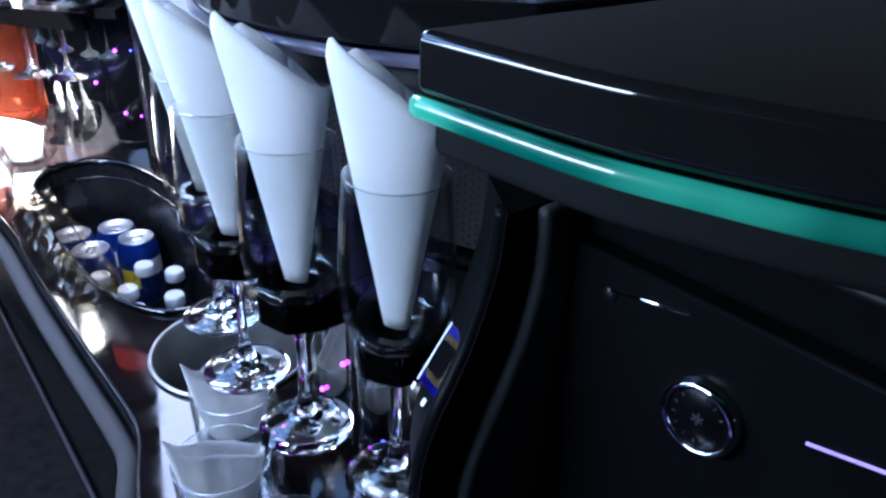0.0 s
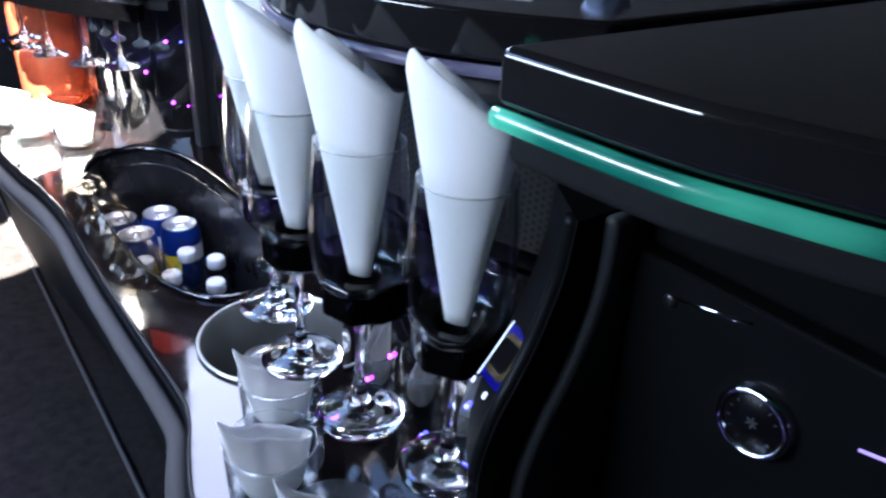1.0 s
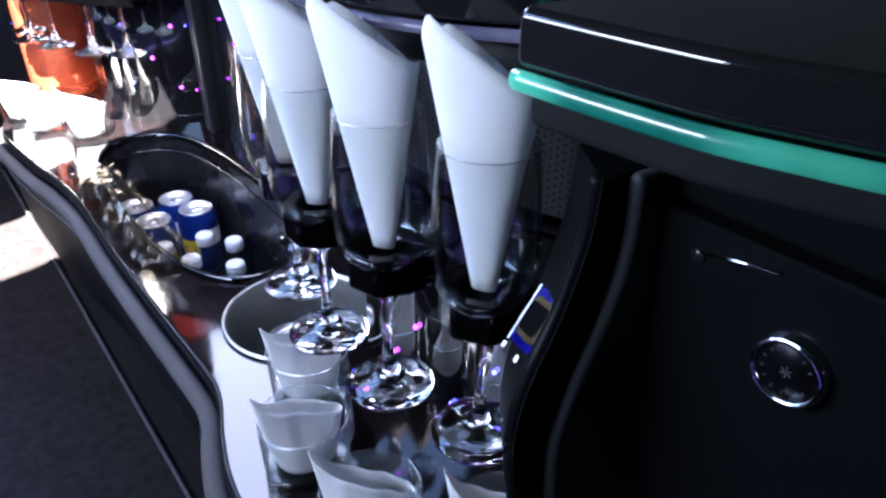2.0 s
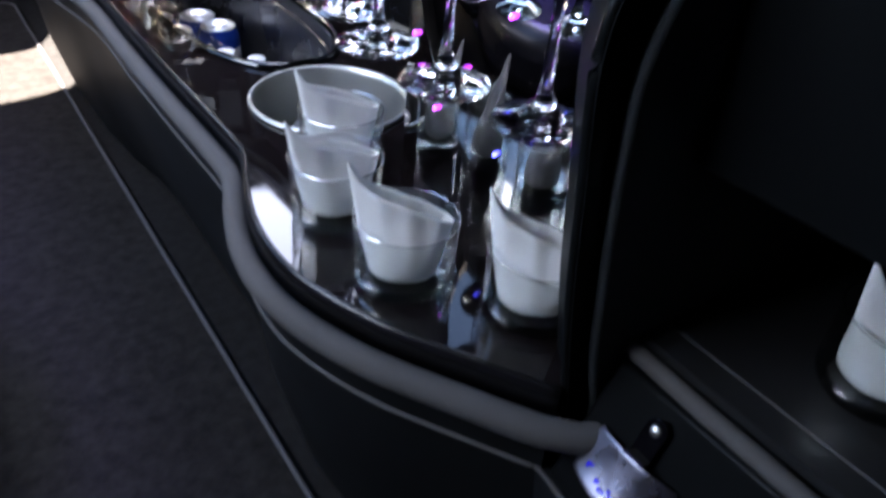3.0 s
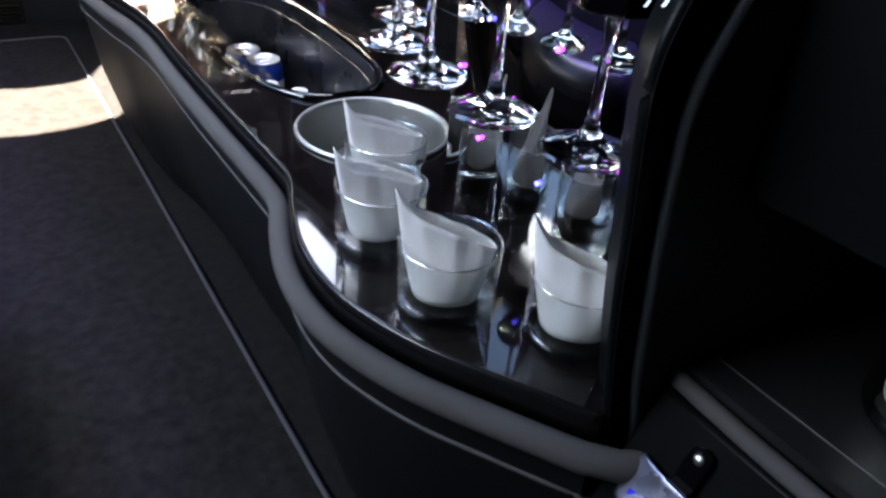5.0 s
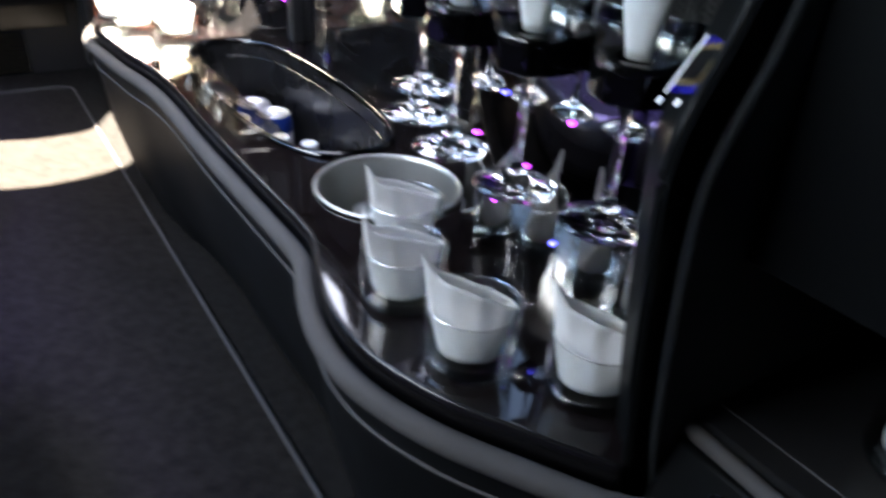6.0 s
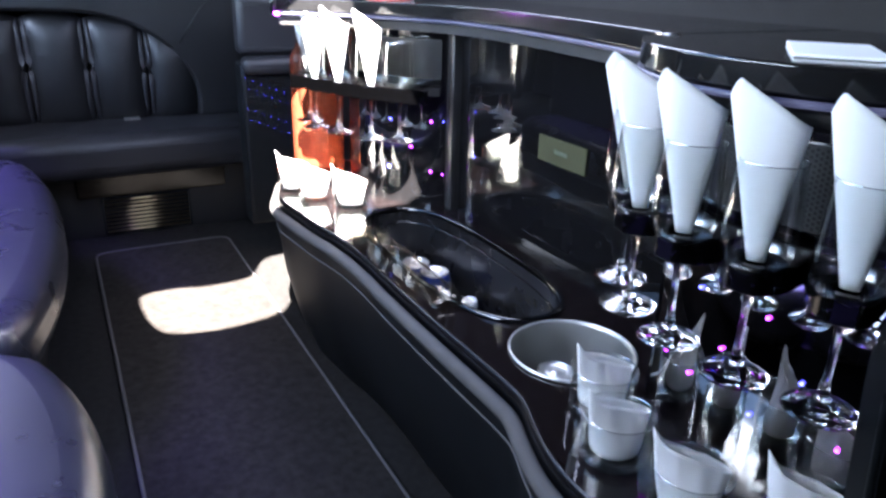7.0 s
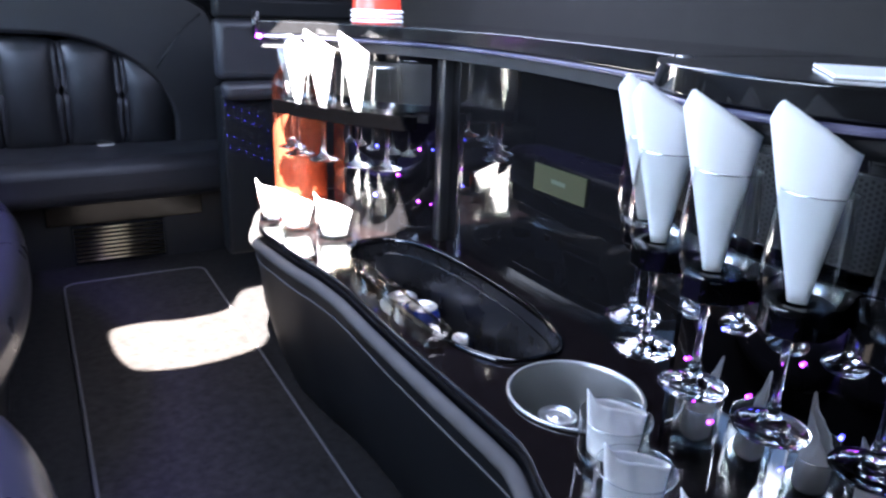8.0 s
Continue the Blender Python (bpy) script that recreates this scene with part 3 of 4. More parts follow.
def flute(label):
    f = thing("champagne_flute", label, "champagne flute", "champagne flutes")
    # heights from the foot's underside; 0.225 tall
    part("bowl", lathe([(0.0045, 0.100), (0.012, 0.108), (0.0215, 0.117), (0.0295, 0.128), (0.0340, 0.141), (0.0357, 0.155), (0.0352, 0.178), (0.0335, 0.206), (0.0312, 0.232), (0.0302, 0.2325), (0.0323, 0.206), (0.0340, 0.178), (0.0344, 0.156),
                        (0.0327, 0.143), (0.0282, 0.131), (0.0205, 0.121), (0.010, 0.113), (0, 0.111)], 44), M_THIN, f).data.set_sharp_from_angle(angle=radians(40))
    part("rim", lathe([(0.0304, 0.2321), (0.0307, 0.2326), (0.0311, 0.2327), (0.0313, 0.2322), (0.0311, 0.2317), (0.0307, 0.2317), (0.0304, 0.2321)], 40), M_GLASS, f)
    part("stem", lathe([(0, 0.112), (0.010, 0.106), (0.0060, 0.096), (0.0042, 0.082), (0.0038, 0.06), (0.0042, 0.035), (0.006, 0.020), (0.010, 0.0125), (0.013, 0.0105), (0, 0.0095)], 20), M_GLASS, f)
    part("foot", lathe([(0, 0.0), (0.020, 0.0012), (0.0345, 0.0), (0.0358, 0.0012), (0.0350, 0.0026), (0.026, 0.0050), (0.016, 0.0085), (0.010, 0.0125), (0, 0.0130)], 40), M_GLASS, f)
    return f


def cone_napkin(seed):
    """A white paper napkin rolled to a flattened cone, its point up; the point is at -x, the bulging front faces -y."""
    rnd = random.Random(seed)
    n, rows = 64, 16
    bm = bmesh.new()
    low, lift = 0.1305, rnd.uniform(-0.002, 0.002)
    lean, wave = rnd.uniform(0.006, 0.009), rnd.uniform(0.0, 6.28)
    grid = []
    for j in range(rows + 1):
        v = j / rows
        line = []
        for i in range(n + 1):
            a = 2 * math.pi * i / n + 0.5 * math.pi
            c, w = (math.copysign(abs(q) ** 0.85, q) for q in (math.cos(a), math.sin(a)))
            if c < -0.70:
                top = 0.3045 - 0.020 * ((-0.70 - c) / 0.30) ** 1.4
            else:
                top = 0.3045 - 0.0405 * ((c + 0.70) / 1.70) ** 0.95
            top += lift
            if w > 0:
                top -= min(1.0, 2.5 * w) * 0.012 * (1 - max(0.0, -0.7 - c) / 0.3)
            z = low + (top - low) * v
            k = (z - low) / 0.132
            half = 0.0078 + 0.0262 * k + 0.0004 * math.sin(5 * a + wave) * k
            deep = half * (0.50 if w < 0 else 0.42)
            line.append(bm.verts.new((half * c - lean * k, deep * w + (0.010 + 0.0010 * math.sin(2.2 * c + wave)) * k, z)))
        grid.append(line)
    for a, b in zip(grid, grid[1:]):
        for i in range(n):
            bm.faces.new((a[i], a[i + 1], b[i + 1], b[i]))
    ob = part("paper_napkin", bm, M_NAPKIN)
    s = ob.modifiers.new("thickness", "SOLIDIFY")
    s.thickness, s.offset = 0.0009, 0
    return tagged(ob, "white paper napkin rolled into a cone in a flute", "napkin", "cone napkins")


FOOT_Z = 0.6535
NEAR_FLUTES = ((0.030, 0.839, 20), (-0.021, 0.766, 12), (-0.039, 0.677, 0), (-0.034, 0.586, -8), (-0.012, 0.500, -14))
FAR_FLUTES = ((0.046, 1.776, 0), (-0.001, 1.874, 8), (-0.034, 1.958, -5), (-0.020, 2.050, 10), (0.098, 1.722, 0))
for i, (x, y, a) in enumerate(NEAR_FLUTES + FAR_FLUTES):
    m = pose(x, y, FOOT_Z, 0, 0, a * 3)
    if i == 0:
        flute_first = flute("clear glass champagne flute hanging in the rack")
        flute_first.matrix_basis = m
    else:
        copy_thing(flute_first, m)
    if i != 9:
        nap = cone_napkin(i + 3)
        nap.matrix_basis = pose(x, y, FOOT_Z, 0, 0, -50 + a * 0.8)


def tumbler(label):
    t = thing("tumbler", label, "tumbler", "tumblers")
    part("glass_wall", lathe([(0.0452, 0.012), (0.0460, 0.035), (0.0468, 0.062), (0.0470, 0.0645), (0.0462, 0.0653), (0.0455, 0.0640), (0.0445, 0.035), (0.0436, 0.0125)], 44), M_THIN, t)
    part("rim", lathe([(0.0456, 0.0646), (0.0459, 0.0653), (0.0464, 0.0655), (0.0469, 0.0650), (0.0468, 0.0642), (0.0463, 0.0640), (0.0456, 0.0646)], 44), M_GLASS, t)
    part("glass_base", lathe([(0, 0.0005), (0.040, 0.0005), (0.0435, 0.0022), (0.0452, 0.008), (0.0453, 0.0122), (0.040, 0.0122), (0.0, 0.0105)], 44), M_BASE, t, "thick glass base")
    return t


def wrap_napkin(seed):
    """A napkin folded into a flat pocket in a tumbler: its point stands over the rim on the +x side, its front faces +y."""
    rnd = random.Random(seed)
    n, rows = 72, 14
    bm = bmesh.new()
    grid = []
    tall, wave, slip = rnd.uniform(-0.002, 0.003), rnd.uniform(0.0, 6.28), rnd.uniform(0.002, 0.004)
    for j in range(rows + 1):
        v = j / rows
        line = []
        for i in range(n):
            a = 2 * math.pi * i / n
            c, w = (math.copysign(abs(q) ** 0.9, q) for q in (math.cos(a), math.sin(a)))
            top = 0.067 + (0.029 + tall) * ((c + 1) / 2) ** 0.9 + 0.016 * max(0.0, (c - 0.72) / 0.28) ** 1.4 - slip * max(0.0, w)
            z = 0.0145 + (top - 0.0145) * v
            half = (0.0290 + 0.0125 * min(1.0, z / 0.055) + 0.15 * max(0.0, z - 0.058)) * (1.0 if c > 0 else 1 + 0.12 * c)
            k = min(1.0, max(0.0, (z - 0.018) / 0.058))
            deep = 0.0290 - 0.0190 * k * k * (3 - 2 * k)
            fold = 0.0010 * math.sin(4 * c + wave) + 0.0006 * math.sin(11 * c + 2 * wave)
            line.append(bm.verts.new((half * c, deep * w + k * (0.0115 * (1 - c) - 0.006) + fold * v * 1.6, z)))
        grid.append(line)
    for a, b in zip(grid, grid[1:]):
        for i in range(n):
            bm.faces.new((a[i], a[(i + 1) % n], b[(i + 1) % n], b[i]))
    bm.faces.new(grid[0][::-1])
    ob = part("paper_napkin", bm, M_NAPKIN)
    thick = ob.modifiers.new("thickness", "SOLIDIFY")
    thick.thickness, thick.offset = 0.0009, 0
    return tagged(ob, "white paper napkin folded into a tumbler", "napkin", "tumbler napkins")


TUMBLERS = ((-0.003, 0.811, 180), (-0.058, 0.718, 180), (-0.053, 0.598, 157), (0.023, 0.505, 146), (0.011, 1.834, 170), (-0.054, 1.933, 180), (-0.078, 2.035, 190), (0.150, 0.275, 150))
for i, (x, y, a) in enumerate(TUMBLERS):
    m = pose(x, y, (COUNTER if i < 7 else 0.508) + 0.0005, 0, 0, 0)
    if i == 0:
        tumbler_first = tumbler("clear low glass tumbler with a thick base on the bar")
        tumbler_first.matrix_basis = m
    else:
        copy_thing(tumbler_first, m)
    wrap_napkin(i + 20).matrix_basis = pose(x, y, (COUNTER if i < 7 else 0.508) + 0.0005, 0, 0, a)


def rack(path_pts, flutes, label, back=0.072):
    """A black rack: a curved rail at the back and a faceted tongue for each flute."""
    r = thing("glass_rack", label, "glass rack", "glass racks")
    part("rail", sweep(path_pts, [(0.004, 0.757), (0.004, 0.774), (0.030, 0.774), (0.030, 0.757)]), M_DULL, r, smooth=False)
    for x, y, nx, ny in flutes:
        w, l = 0.029, 0.026
        u = Vector((nx, ny)).normalized()
        s = Vector((-u.y, u.x))
        c = Vector((x, y))
        out = [c - u * back + s * (w + 0.010), c - u * 0.012 + s * (w + 0.006), c + u * 0.008 + s * w, c + u * l + s * 0.013, c + u * l - s * 0.013, c + u * 0.008 - s * w, c - u * 0.012 - s * (w + 0.006), c - u * back - s * (w + 0.010)]
        slot = [c + Vector((math.cos(k * math.pi / 8), math.sin(k * math.pi / 8))) * 0.0150 for k in range(16)]
        tongue = part("tongue", prism(out, 0.755, 0.785, [slot]), M_LACQUER, r)
        flat(soften(tongue, 0.003, 2))
    return r


near_dirs = [(x, y, x - 0.29, y - 0.685) for x, y, a in NEAR_FLUTES]
rack([p for p in MIRROR_NEAR if 0.475 < p.y < 0.89], near_dirs, "black lacquered flute rack bowed along the mirror")
far_rack = rack(STARS[1:], [(x, y, x - STAR_C.x, y - STAR_C.y) for x, y, a in FAR_FLUTES], "black lacquered flute rack at the bar's far end", 0.105)
band = smooth_path([(0.150, 1.655), (0.098, 1.722), (0.052, 1.79), (0.008, 1.872), (-0.022, 1.95), (-0.050, 2.015)], 4)
part("front_band", sweep(band, [(0.022, 0.754), (0.022, 0.786), (0.040, 0.786), (0.040, 0.754)]), M_BAND, far_rack, smooth=False)

# ---------------------------------------------------------------- near end: partition, column and control panel
partition = thing("end_panel", "glossy black end panel of the bar", "panel")
prof = smooth_path([(0.004, 0.40), (-0.012, 0.47), (-0.030, 0.56), (-0.043, 0.65), (-0.053, 0.72), (-0.052, 0.755), (-0.043, 0.782), (-0.031, 0.803), (-0.020, 0.825), (-0.008, 0.86), (-0.004, 0.893)], 5)
bm = upright([(p.x - 0.006, p.y) for p in prof] + [(0.26, 0.893), (0.26, 0.40)], "y", 0.4145, 0.455)
for v in bm.verts:
    v.co.x += 0.62 * (v.co.y - 0.4145) if v.co.x < 0.2 else 0.0
flat(part("panel", bm, M_CONSOLE, partition))
part("edge_moulding", tube([(p.x - 0.002, 0.4205, p.y) for p in prof], 0.0050, 14), M_CONSOLE, partition, "rounded glossy edge moulding")
column = thing("padded_column", "padded black leather column beside the bar", "column")
cprof = smooth_path([(0.026, 0.02), (0.026, 0.30), (0.012, 0.42), (-0.008, 0.50), (-0.018, 0.56), (-0.027, 0.62), (-0.034, 0.685), (-0.035, 0.730), (-0.024, 0.766), (-0.004, 0.808), (0.008, 0.85), (0.008, 0.893)], 5)
flat(soften(part("padding", upright([(p.x, p.y) for p in cprof] + [(0.26, 0.893), (0.26, 0.02)], "y", 0.405, 0.414), M_COLUMN, column), 0.004, 3))

console = thing("control_console", "black control console with a round dial", "console")
flat(soften(part("housing", upright([(0.034, 0.66), (0.030, 0.872), (0.26, 0.872), (0.26, 0.66)], "y", -0.9, 0.404), M_CONSOLE, console), 0.0015, 1))
flat(soften(part("top_pad", upright([(0.037, 0.873), (0.033, 0.907), (0.26, 0.907), (0.26, 0.873)], "y", -0.9, 0.404), M_CONSOLE, console, "dull charcoal pad"), 0.006, 3))
part("bezel_line", tube([(0.0286, 0.377, 0.8555), (0.0284, 0.334, 0.8640)], 0.0011, 6), M_CHROME, console, "thin chrome accent line")
part("screw", lathe([(0, 0.0), (0.005, 0.0), (0.004, 0.002), (0, 0.0025)], 16), M_WELL, console).matrix_basis = pose(0.031, 0.378, 0.852, 0, -90, 0)
part("accent_line", tube([(0.0292, 0.272, 0.833), (0.0285, 0.15, 0.862)], 0.0008, 6), M_ACCENT, console, "thin violet light line")
dial = part("dial", lathe([(0, 0.004), (0.0155, 0.004), (0.0165, 0.002), (0.0165, 0.0)], 40), M_DIAL, console, "dark round gauge face")
dial.matrix_basis = pose(0.030, 0.317, 0.816, 0, -90, 0)
part("chrome_ring", lathe([(0.0158, 0.0), (0.0158, 0.005), (0.0172, 0.0068), (0.0190, 0.0052), (0.0198, 0.0)], 48), M_CHROME, dial)
for k in range(12):
    a = radians(-60 + k * 27)
    b = box(-0.0008, 0.0008, -0.0003, 0.0003, 0.0, 0.0006)
    bmesh.ops.transform(b, matrix=Matrix.Translation((0.0125 * math.cos(a), 0.0125 * math.sin(a), 0.0042)) @ Matrix.Rotation(a, 4, "Z"), verts=b.verts)
    part("mark", b, M_TICK, dial, smooth=False)
for k in range(6):
    a = radians(k * 60)
    b = box(0.0, 0.0032, -0.0004, 0.0004, 0.0, 0.0006)
    bmesh.ops.transform(b, matrix=Matrix.Translation((0, 0, 0.0042)) @ Matrix.Rotation(a, 4, "Z"), verts=b.verts)
    part("star_mark", b, M_TICK, dial, smooth=False)

side = thing("side_cabinet", "black side cabinet with an open shelf", "cabinet")
NEAR_SHELF = 0.508
flat(soften(part("front_panel", upright([(0.022, 0.490), (-0.030, 0.384), (0.075, 0.384), (0.075, 0.490)], "y", -0.9, 0.404), M_CONSOLE, side, "sloping dark vinyl front"), 0.003))
part("lower_panel", upright([(-0.0365, 0.3835), (-0.030, 0.34), (-0.018, 0.25), (0.012, 0.12), (0.045, 0.03), (0.056, 0.0), (0.075, 0.0), (0.075, 0.3835)], "y", -0.9, 0.412), M_VINYL, side, "dark vinyl lower panel", smooth=False)
part("padded_roll", tube([(0.036, 0.432, 0.498), (0.032, 0.40, 0.498), (0.028, 0.33, 0.498), (0.025, 0.2, 0.498), (0.025, -0.9, 0.498)], 0.0075, 12), M_BOLSTER, side, "grey padded leather roll")
part("shelf", box(0.040, 0.40, -0.9, 0.404, 0.480, NEAR_SHELF), M_SATINPOST, side, smooth=False)
part("shelf_edge", tube([(0.068, 0.4035, NEAR_SHELF + 0.0005), (0.066, 0.2, NEAR_SHELF + 0.0005), (0.064, -0.3, NEAR_SHELF + 0.0005)], 0.0008, 6), M_PIPING, side, "thin bright edge line")
part("back_board", box(0.38, 0.40, -0.9, 0.404, NEAR_SHELF, 0.66), M_LACQUER, side, smooth=False)

opener = thing("bottle_opener", "curved chrome bottle opener screwed to the cabinet", "bottle opener")


def opener_point(u, v, lift=0.0):
    """A point of the curved cap hood: u across from -1 to 1, v up from 0 to 1."""
    out = 0.003 + 0.0095 * (1 - u * u) + 0.0075 * (1 - v) ** 1.7 + lift
    return (-out, -u * (0.0405 - 0.004 * max(0.0, v - 0.7) / 0.3 - 0.003 * (1 - v)), v * 0.040 - 0.004 * (1 - u * u) * (1 - v))


bm = bmesh.new()
g = [[bm.verts.new(opener_point(i / 10 - 1, j / 10)) for j in range(11)] for i in range(21)]
for a, b in zip(g, g[1:]):
    for j in range(10):
        bm.faces.new((a[j], a[j + 1], b[j + 1], b[j]))
hood_ob = part("cap_hood", bm, M_OPENER, opener)
s = hood_ob.modifiers.new("thickness", "SOLIDIFY")
s.thickness, s.offset = 0.0020, 0
soften(hood_ob, 0.0007, 2)
for u, v, w, h in ((-0.62, 0.34, 0.006, 0.006), (-0.30, 0.26, 0.004, 0.005), (-0.12, 0.20, 0.006, 0.004), (0.02, 0.28, 0.003, 0.005), (0.14, 0.22, 0.006, 0.003), (0.24, 0.10, 0.004, 0.006)):
    mark = part("printed_mark", box(-0.0003, 0.0003, -w / 2, w / 2, -h / 2, h / 2), M_LABEL, opener, "small blue printed mark", smooth=False)
    mark.matrix_basis = Matrix.Translation(opener_point(u, v, 0.0012)) @ pose(0, 0, 0, 0, -14, -22 * u)
flat(soften(part("tab", upright(rounded_rect(-0.0095, 0.0095, 0.030, 0.076, 0.0090), "x", -0.0060, 0.0), M_LACQUER, opener, "dark polished screw tab"), 0.001))
part("clip", box(-0.0135, -0.0060, -0.009, 0.009, 0.0395, 0.0420), M_CHROME, opener, "bright folded edge", smooth=False)
part("screw", lathe([(0, 0.0), (0.005, 0.0), (0.004, 0.002), (0, 0.0025)], 16), M_STEEL, opener).matrix_basis = pose(-0.0060, 0.0, 0.066, 0, -90, 0)
opener.matrix_basis = pose(-0.0172, 0.348, 0.411, 0, 26.1, 0)

# ---------------------------------------------------------------- drinks in the well


def can():
    c = thing("drink_can", "blue aluminium drink can in the ice well", "can", "drink cans")
    k = 1 / UNIT
    def turned(name, prof, material, label=""):
        return part(name, lathe([(r * k, z * k) for r, z in prof], 36), material, c, label)
    turned("body", [(0, 0.004), (0.022, 0.003), (0.025, 0.0), (0.032, 0.010), (0.033, 0.016), (0.033, 0.104), (0.031, 0.112), (0.0275, 0.119)], M_BLUE)
    turned("lid", [(0.0275, 0.119), (0.0285, 0.1215), (0.0275, 0.1228), (0.0255, 0.1205), (0.0245, 0.117), (0, 0.117)], M_CANTOP, "silver lid")
    tab = part("pull_tab", upright(rounded_rect(-0.006 * k, 0.006 * k, -0.003 * k, 0.017 * k, 0.005 * k), "y", 0.0, 0.0015 * k), M_CANTOP, c, "silver pull tab")
    tab.matrix_basis = pose(0, 0.006 * k, 0.1188 * k, 88, 0, 0)
    for name, a0, a1, z0, z1, material, label in (("printed_panel", 20, 95, 0.050, 0.098, M_PALEBLUE, "pale blue printed panel"), ("printed_patch", 110, 165, 0.040, 0.075, M_YELLOW, "yellow printed patch"), ("printed_strip", 200, 300, 0.060, 0.090, M_PAPER, "white printed strip")):
        b = bmesh.new()
        rows = [[b.verts.new((0.0333 * k * math.cos(radians(a0 + (a1 - a0) * i / 10)), 0.0333 * k * math.sin(radians(a0 + (a1 - a0) * i / 10)), z * k)) for i in range(11)] for z in (z0, z1)]
        for i in range(10):
            b.faces.new((rows[0][i], rows[0][i + 1], rows[1][i + 1], rows[1][i]))
        part(name, b, material, c, label)
    return c


def bottle():
    b = thing("water_bottle", "small clear water bottle with white cap", "bottle", "water bottles")
    k = 1 / UNIT
    part("body", lathe([(r * k, z * k) for r, z in [(0, 0.002), (0.026, 0.0), (0.029, 0.006), (0.029, 0.02), (0.0275, 0.023), (0.029, 0.026), (0.029, 0.052), (0.026, 0.066), (0.017, 0.080), (0.0125, 0.085), (0.0125, 0.092)]], 28), M_PET, b)
    part("cap", lathe([(r * k, z * k) for r, z in [(0.0142, 0.086), (0.0148, 0.088), (0.0146, 0.101), (0.0132, 0.1035), (0, 0.104)]], 28), M_WHITE, b, "white screw cap")
    return b


can0 = can()
can0.matrix_basis = pose(0.110, 1.650, WELL_FLOOR, 0, 0, 30)
for x, y, a in ((0.127, 1.578, 80), (0.039, 1.577, 140), (0.030, 1.664, 10)):
    copy_thing(can0, pose(x, y, WELL_FLOOR, 0, 0, a))
bot0 = bottle()
bot0.matrix_basis = pose(0.111, 1.500, WELL_FLOOR)
for x, y in ((0.150, 1.444), (0.057, 1.428), (0.116, 1.357), (0.031, 1.506), (0.046, 1.354), (0.118, 1.282)):
    copy_thing(bot0, pose(x, y, WELL_FLOOR))

# crumpled clear wrap along the well's aisle side
bm = bmesh.new()
g = []
for i in range(35):
    row = []
    for j in range(10):
        u, v = i / 34, j / 9
        x, y = -0.078 + v * 0.080, 1.175 + u * 0.455
        swell = max(0.0, math.sin(math.pi * u)) ** 0.4 * math.sin(math.pi * min(1.0, v * 1.15)) ** 0.7
        n = noise.noise(Vector((x * 34, y * 22, 3.1)))
        n2 = noise.noise(Vector((x * 90, y * 70, 7.7)))
        row.append(bm.verts.new((x + 0.006 * n2, y + 0.009 * n, COUNTER + 0.005 + swell * (0.028 + 0.015 * n) + 0.006 * abs(n2))))
    g.append(row)
for a, b in zip(g, g[1:]):
    for j in range(9):
        if (len(bm.faces) % 2) == 0:
            bm.faces.new((a[j], a[j + 1], b[j + 1]))
            bm.faces.new((a[j], b[j + 1], b[j]))
        else:
            bm.faces.new((a[j], a[j + 1], b[j]))
            bm.faces.new((a[j + 1], b[j + 1], b[j]))
wrap = tagged(part("plastic_wrap", bm, M_WRAP, smooth=False), "crumpled clear plastic wrap beside the ice well", "plastic wrap")

# amber bottle at the far end
amber = thing("spirit_bottle", "large orange-red glass bottle behind the tumblers", "bottle", at=(0.045, 2.185, COUNTER))
part("body", lathe([(0, 0.004), (0.064, 0.0), (0.073, 0.006), (0.075, 0.02), (0.075, 0.315), (0.071, 0.345), (0.054, 0.375), (0.028, 0.395), (0.018, 0.405), (0.016, 0.435), (0, 0.435)], 48), M_AMBER, amber)
part("cap", lathe([(0.018, 0.415), (0.0185, 0.418), (0.0185, 0.438), (0.016, 0.440), (0, 0.440)], 32), M_GOLD, amber, "gold bottle cap")

# red cup stack upside down on the shelf
cup = thing("party_cup", "stack of red plastic party cups turned upside down", "cup", at=(0.165, 1.93, SHELF))
part("body", lathe([(0.061, 0.0), (0.0625, 0.004), (0.061, 0.008), (0.0605, 0.03), (0.052, 0.135), (0.048, 0.14), (0, 0.14)], 48), M_RED, cup)
for k in range(3):
    part("rim", lathe([(0.0605, 0.002 + 0.011 * k), (0.0650, 0.004 + 0.011 * k), (0.0650, 0.008 + 0.011 * k), (0.0605, 0.010 + 0.011 * k)], 48), M_WHITE, cup, "white cup rim")

# card standing against the back mirror
card = thing("card_sign", "small sage-green card standing against the mirror", "card", at=(0.247, 1.272, 0.708))
part("card", box(-0.0015, 0.0015, -0.078, 0.078, -0.026, 0.027), M_CARD, card, smooth=False)
part("text_bar", box(-0.0022, -0.0014, -0.020, 0.022, -0.003, 0.005), M_INK, card, smooth=False)

# paper and wrapper on the middle shelf
paper = part("folded_paper", box(-0.085, 0.085, -0.045, 0.045, 0.0, 0.0035), M_PAPER, smooth=False)
tagged(soften(paper, 0.001), "white folded papers lying on the shelf", "paper")
paper.matrix_basis = pose(0.13, 0.66, SHELF + 0.0005, 0, 0, 40)
bm = bmesh.new()
bmesh.ops.create_icosphere(bm, subdivisions=3, radius=0.02)
for v in bm.verts:
    v.co = Vector((v.co.x, v.co.y * 0.7, max(-0.008, v.co.z * 0.4))) * (1 + 0.35 * noise.noise(v.co * 70))
wrapper = part("wrapper", bm, M_PALEBLUE, smooth=False)
tagged(wrapper, "crumpled pale blue wrapper lying on the shelf", "wrapper")
wrapper.matrix_basis = pose(0.17, 0.57, SHELF + 0.0105)

